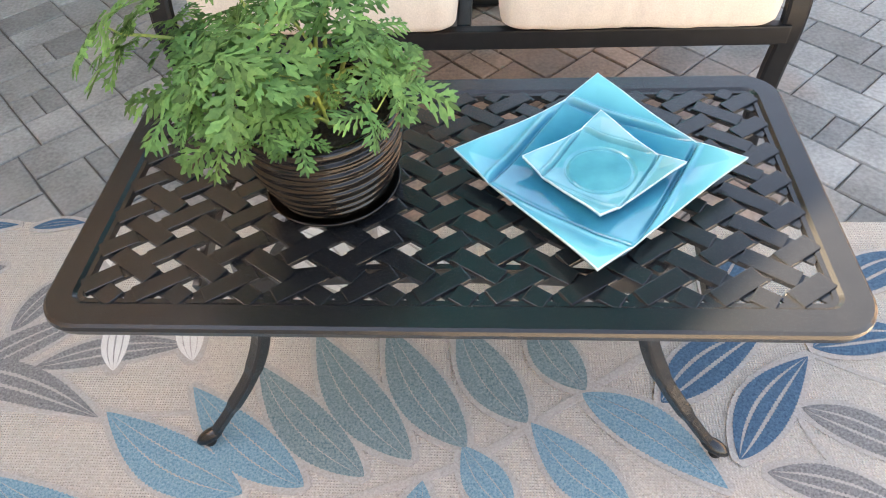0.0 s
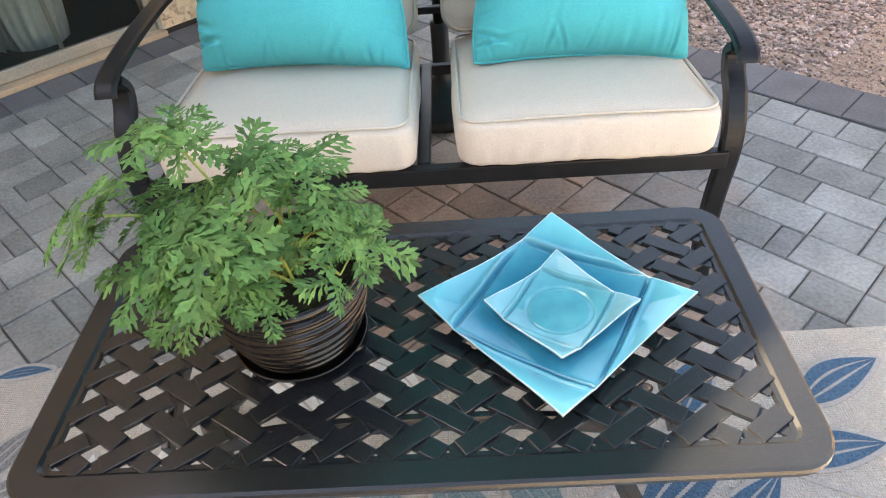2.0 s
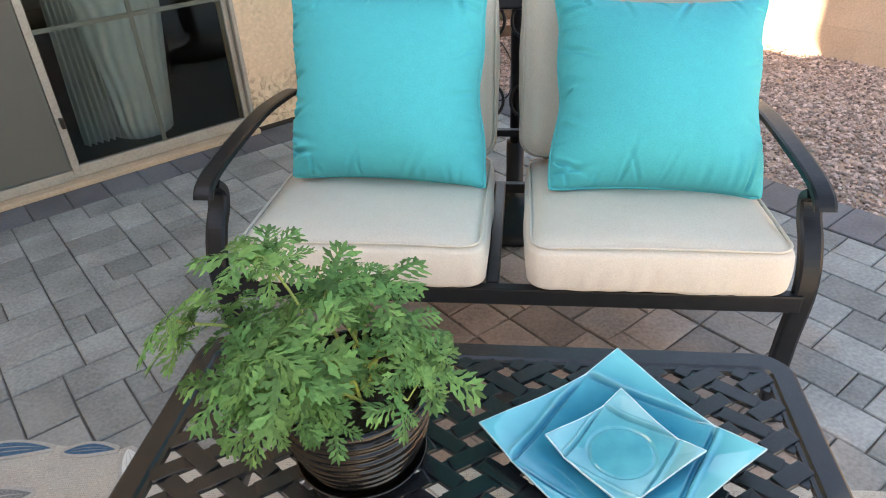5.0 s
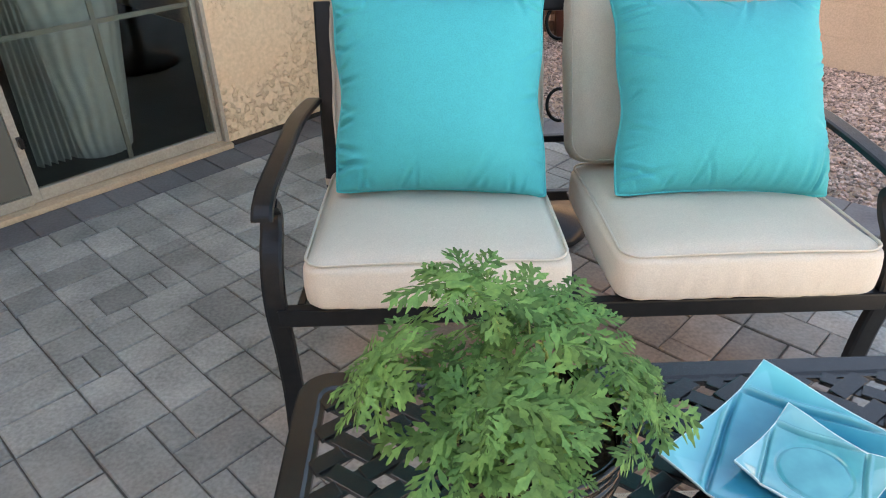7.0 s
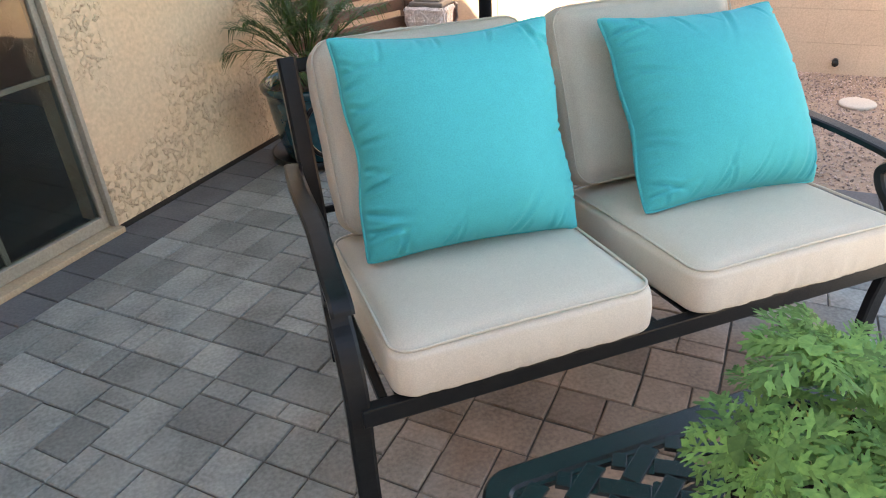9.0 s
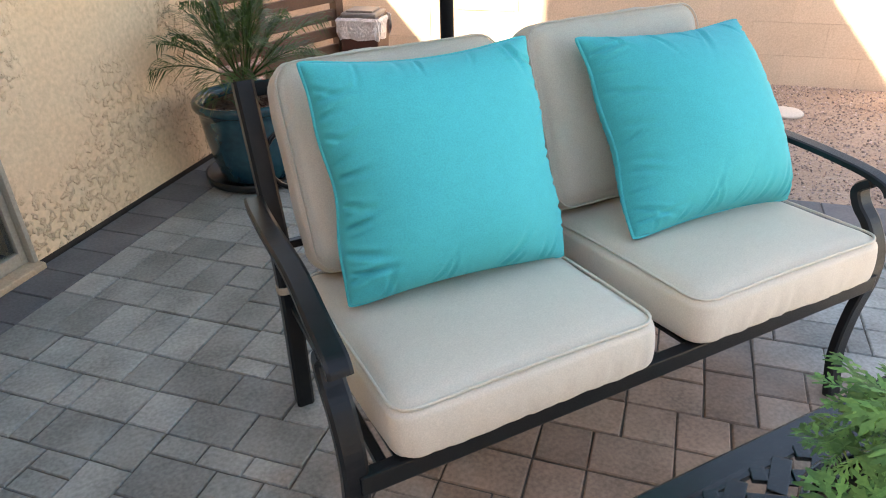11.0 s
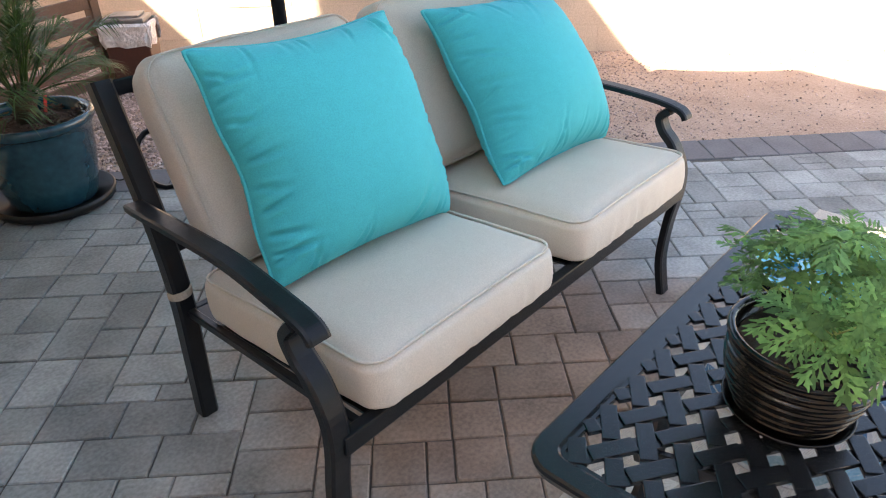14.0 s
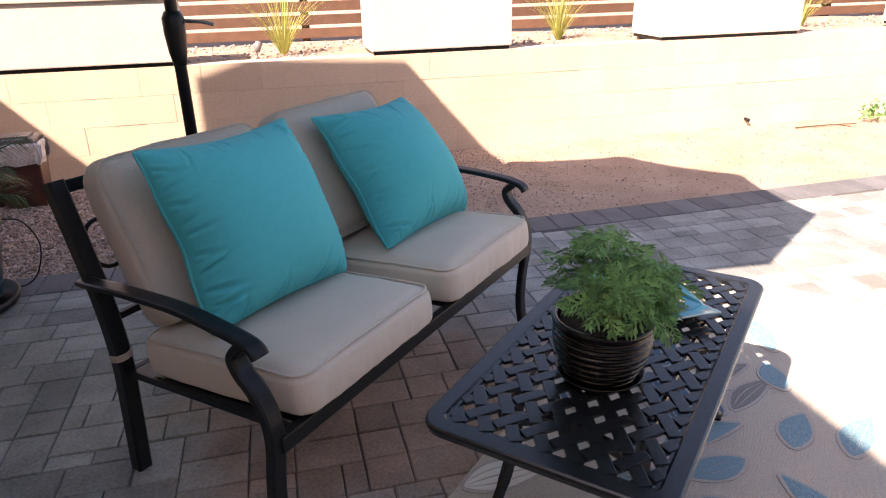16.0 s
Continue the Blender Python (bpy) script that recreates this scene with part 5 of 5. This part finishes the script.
def umbrella():
    e = empty("patio_umbrella", pose(-0.005, 1.985, 0))
    tagged(e, "open turquoise patio umbrella on a dark bronze pole", "umbrella")
    part("base", lathe([(0.0, 0.0), (0.20, 0.0), (0.215, 0.02), (0.19, 0.05), (0.05, 0.085), (0.03, 0.11), (0.03, 0.30), (0.0, 0.30)], 36), M_IRON, e, "heavy round dark base", smooth=True)
    part("pole", S([(0, 0, 0.05), (0, 0, 2.42)], 0.038, round_=True, seg=16), M_IRON, e, smooth=True)
    hs = part("crank_housing", lathe([(0.0, 1.02), (0.020, 1.02), (0.028, 1.06), (0.034, 1.12), (0.034, 1.165), (0.024, 1.185), (0.0, 1.185)], 16), M_RUBBER, e, "black tilt crank housing", smooth=True)
    part("crank_handle", S([(0.02, -0.02, 1.155), (0.06, -0.06, 1.15), (0.085, -0.085, 1.14)], 0.012, round_=True), M_LID, hs, smooth=True)
    # eight panels on ribs, tilted a little off the pole
    part("hub", lathe([(0.0, 2.40), (0.03, 2.40), (0.036, 2.46), (0.02, 2.53), (0.0, 2.55)], 14), M_RUBBER, e, smooth=True)
    apex, R, rim = Vector((-0.02, -0.11, 2.53)), 1.09, []
    for k in range(8):
        a = radians(45 * k + 14)
        rim.append(Vector((0.08 + R * math.cos(a), -0.27 + R * math.sin(a), 2.19)))
    for k in range(8):
        a, b = rim[k], rim[(k + 1) % 8]
        bm = bmesh.new()
        rows = []
        for i in range(9):
            t = i / 8
            row = []
            for j in range(7):
                q = a.lerp(b, j / 6)
                p = apex.lerp(q, t)
                p.z += 0.10 * math.sin(math.pi * t) * (1 - t * 0.3) - 0.05 * math.sin(math.pi * j / 6) * t
                row.append(bm.verts.new(p))
            rows.append(row)
        for r0, r1 in zip(rows, rows[1:]):
            for j in range(6):
                bm.faces.new((r0[j], r0[j + 1], r1[j + 1], r1[j]))
        bmesh.ops.remove_doubles(bm, verts=bm.verts, dist=0.0005)
        bmesh.ops.solidify(bm, geom=bm.faces[:], thickness=0.003)
        part("canopy_panel", bm, M_UMBRELLA, e, "stretched turquoise canopy cloth", smooth=True)
        rib = [apex.lerp(a, t) + Vector((0, 0, 0.10 * math.sin(math.pi * t) * (1 - t * 0.3) - 0.012)) for t in [i / 8 for i in range(9)]]
        part("rib", S(rib, 0.012, 0.016), M_IRON, e)


umbrella()


def wall_spigot(w, z, size):
    e = empty("wall_pipe", HF @ pose(UW - 0.02, w, z))
    tagged(e, "small black pipe end in the retaining wall", "pipe", group="pipe ends in the retaining wall")
    part("pipe", S([(0.03, 0, 0), (-0.03, 0, -0.005)], size, round_=True, seg=12), M_RUBBER, e, smooth=True)


wall_spigot(0.313, 0.055, 0.035)
wall_spigot(-2.74, 0.040, 0.028)


def twig():
    bm = S(smooth_path([(3.80, -3.05, -0.012), (3.78, -3.25, -0.006), (3.80, -3.42, -0.012), (3.74, -3.60, -0.004)], 5), 0.010, round_=True, seg=6, taper=[1.2, 1, 0.6])
    sweep(bm, smooth_path([(3.785, -3.28, -0.008), (3.71, -3.36, 0.010), (3.66, -3.48, -0.008)], 4), 0.007, round_=True, seg=6, taper=[1, 0.5])
    tagged(part("twig", bm, M_TRUNK, m=HF, smooth=True), "dry brown fallen twig lying on the dirt", "twig")


twig()


def stepping_disc():
    ob = part("valve_cover", lathe([(0.0, 0.0), (0.085, 0.0), (0.088, 0.012), (0.08, 0.018), (0.0, 0.020)], 28), M_CREAM, m=pose(2.32, 2.61, -0.02), smooth=True)
    tagged(ob, "pale round plastic valve cover lying in gravel", "valve cover")


stepping_disc()


# pieces of walls, ground and pavement ------------------------------------------------
def gravel():
    rnd = random.Random(21)
    base = bmesh.new()
    bmesh.ops.create_icosphere(base, subdivisions=1, radius=1.0)
    bv = [v.co.copy() for v in base.verts]
    bf = [[v.index for v in f.verts] for f in base.faces]
    base.free()
    verts, faces = [], []

    def stone(u, w, z, s):
        o = len(verts)
        ax = Vector((rnd.uniform(0.7, 1.3), rnd.uniform(0.6, 1.1), rnd.uniform(0.45, 0.8))) * s
        R = Euler((rnd.uniform(-0.4, 0.4), rnd.uniform(-0.4, 0.4), rnd.uniform(0, 6.28))).to_matrix()
        for v in bv:
            q = R @ Vector((v.x * ax.x, v.y * ax.y, v.z * ax.z)) * rnd.uniform(0.82, 1.12)
            verts.append((u + q.x, w + q.y, z + q.z))
        faces.extend([[o + i for i in f] for f in bf])

    for k in range(95000):
        w = rnd.uniform(-3.5, 4.2)
        u = rnd.uniform(edge_u(w) + 0.02, UW - 0.01)
        dense = 1.0 if w > 0.4 else max(0.10, 1 - (0.4 - w) * 0.85)
        far = (u - edge_u(w)) / (UW - edge_u(w))
        if rnd.random() > dense * (0.55 + 0.45 * far):
            continue
        stone(u, w, -0.018, rnd.choice((0.0025, 0.003, 0.0035, 0.004, 0.005, 0.006, 0.0075)) * (1.8 if w > 0.5 else 0.95))
    for k in range(2600):
        stone(rnd.uniform(UW + 0.2, UW + 1.5), rnd.uniform(-6, 3.2), 0.695, rnd.choice((0.009, 0.012, 0.016)))
    me = bpy.data.meshes.new("gravel")
    me.from_pydata(verts, [], faces)
    me.materials.append(M_STONE)
    ob = new("gravel", me)
    ob.matrix_basis = HF
    tagged(ob, "pinkish crushed granite gravel beside patio and wall", "gravel", kind="stuff")


gravel()


def slab(verts, faces, quad, z, cham=0.0034, depth=0.03):
    """One chamfered paver over four plan corners."""
    o = len(verts)
    cx, cy = sum(q[0] for q in quad) / 4, sum(q[1] for q in quad) / 4
    for zz, ins in ((z - depth, 0), (z - cham, 0), (z, cham)):
        for x, y in quad:
            d = math.hypot(x - cx, y - cy)
            verts.append((x - (x - cx) / d * ins * 1.4, y - (y - cy) / d * ins * 1.4, zz))
    for r in (0, 4):
        for k in range(4):
            faces.append([o + r + k, o + r + (k + 1) % 4, o + r + 4 + (k + 1) % 4, o + r + 4 + k])
    faces.append([o + 8, o + 9, o + 10, o + 11])


def pavers():
    rnd = random.Random(5)
    C, g = 0.0635, 0.0017
    U0, W1 = -4.1, W0 - 0.205
    nu, nw = int((2.45 - U0) / C), int((W1 + 4.1) / C)
    # three sizes laid at random, long sides mostly towards the house
    cells, used = [], set()
    kinds = [(2, 3)] * 5 + [(3, 2)] * 3 + [(2, 2)] * 4 + [(2, 1), (1, 2)]
    for j in range(nw):
        for i in range(nu):
            if (i, j) in used:
                continue
            order = rnd.sample(kinds, len(kinds)) + [(1, 2), (2, 1), (1, 1)]
            for a, b in order:
                spot = [(i + p, j + q) for p in range(a) for q in range(b)]
                if i + a > nu + 1 or any(c in used for c in spot):
                    continue
                # leave no single module between this one and the next
                gap = 0
                while gap < 3 and i + a + gap < nu and (i + a + gap, j) not in used:
                    gap += 1
                if gap == 1 and a > 1 and i + a < nu:
                    continue
                break
            used.update(spot)
            cells.append((i, j, a, b))
    shared = {}
    vs, fs = [], []
    near = []
    for i, j, a, b in cells:
        u0, u1 = U0 + i * C + g, U0 + (i + a) * C - g
        w0, w1 = W1 - (j + b) * C + g, W1 - j * C - g
        lim0, lim1 = edge_u(w0) - 0.222, edge_u(w1) - 0.222
        if u0 > min(lim0, lim1) - 0.02:
            continue
        cut = u1 > min(lim0, lim1)
        j0, j1, j2, j3 = [rnd.uniform(-0.0012, 0.0016) for _ in range(4)]
        quad = [(u0 + j0, w0 + j1), (min(u1, lim0) - j1, w0 + j2), (min(u1, lim1) - j2, w1 - j3), (u0 + j3, w1 - j0)]
        uc, wc = (u0 + u1) / 2, (w0 + w1) / 2
        p = HF @ Vector((uc, wc, 0))
        hidden = RX0 + 0.1 < p.x < RX1 - 0.1 and RY0 + 0.1 < p.y < RY1 - 0.1
        if not cut and not hidden and -1.55 < p.x < 0.75 and 0.85 < p.y < 2.35 and len(near) < 300:
            near.append((a, b, uc, wc, len(near) % 5))
        else:
            slab(vs, fs, quad, rnd.uniform(-0.0012, 0.0008))
    for a, b, uc, wc, kind in near:
        if (a, b, kind) not in shared:
            v2, f2 = [], []
            x, y = a * C / 2 - g, b * C / 2 - g
            k = [rnd.uniform(-0.0012, 0.0018) for _ in range(8)]
            slab(v2, f2, [(-x + k[0], -y + k[1]), (x - k[2], -y + k[3]), (x - k[4], y - k[5]), (-x + k[6], y - k[7])], 0.0)
            me = bpy.data.meshes.new("paver")
            me.from_pydata(v2, [], f2)
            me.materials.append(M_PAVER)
            shared[a, b, kind] = me
        ob = new("paver", shared[a, b, kind])
        ob.matrix_basis = pose(uc, wc, rnd.uniform(-0.0018, 0.0012), rnd.uniform(-0.5, 0.5), rnd.uniform(-0.5, 0.5), rnd.uniform(-0.4, 0.4))
        ob.parent = patio
    me = bpy.data.meshes.new("paver_field")
    me.from_pydata(vs, [], fs)
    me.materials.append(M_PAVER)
    ob = new("paver_field", me)
    ob.parent = patio
    tagged(ob, "weathered grey and tan concrete pavers", kind="stuff")
    # dark border courses
    vs, fs = [], []
    u = -4.1
    dark = {}

    def border(quad, z):
        v2, f2 = [], []
        slab(v2, f2, quad, z)
        me = bpy.data.meshes.new("border_paver")
        me.from_pydata(v2, [], f2)
        me.materials.append(M_PAVER_D)
        o = new("border_paver", me)
        o.parent = patio

    while u < 2.12:
        n = u + 0.148
        q = [(u + g, W0 - 0.203), (n - g, W0 - 0.203), (n - g, W0 - 0.003), (u + g, W0 - 0.003)]
        if u > -2.6:
            border(q, rnd.uniform(-0.001, 0.001))
        else:
            slab(vs, fs, q, rnd.uniform(-0.001, 0.001))
        u = n
    w = W0 - 0.006
    while w > -4.0:
        n = w - 0.148
        q = [(edge_u(n) - 0.212, n + g), (edge_u(n), n + g), (edge_u(w), w - g), (edge_u(w) - 0.212, w - g)]
        if w > -2.6:
            border(q, rnd.uniform(-0.001, 0.001))
        else:
            slab(vs, fs, q, rnd.uniform(-0.001, 0.001))
        w = n
    me = bpy.data.meshes.new("border_field")
    me.from_pydata(vs, [], fs)
    me.materials.append(M_PAVER_D)
    ob = new("border_field", me)
    ob.parent = patio
    tagged(ob, "dark charcoal border pavers", kind="stuff")


pavers()


def wall_blocks():
    rnd = random.Random(3)
    H = [0.0 - 0.06, 0.152, 0.340, 0.528, 0.716]
    meshes = {}
    for c in range(4):
        z0, z1 = H[c], H[c + 1]
        w = 5.0 - (0.2 if c % 2 else 0.0)
        while w > -8.6:
            L = 0.40
            key = c
            if key not in meshes:
                bm = B(-0.0, 0.10, -L / 2 + 0.0003, L / 2 - 0.0003, z0 + 0.0006, z1 - 0.0006, bev=0.0011)
                me = bpy.data.meshes.new("block")
                bm.to_mesh(me)
                bm.free()
                me.materials.append(M_BLOCK)
                meshes[key] = me
            ob = new("block", meshes[key])
            ob.matrix_basis = pose(UW + rnd.uniform(-0.0015, 0.0015), w - L / 2, 0)
            ob.parent = ret
            w -= L


wall_blocks()
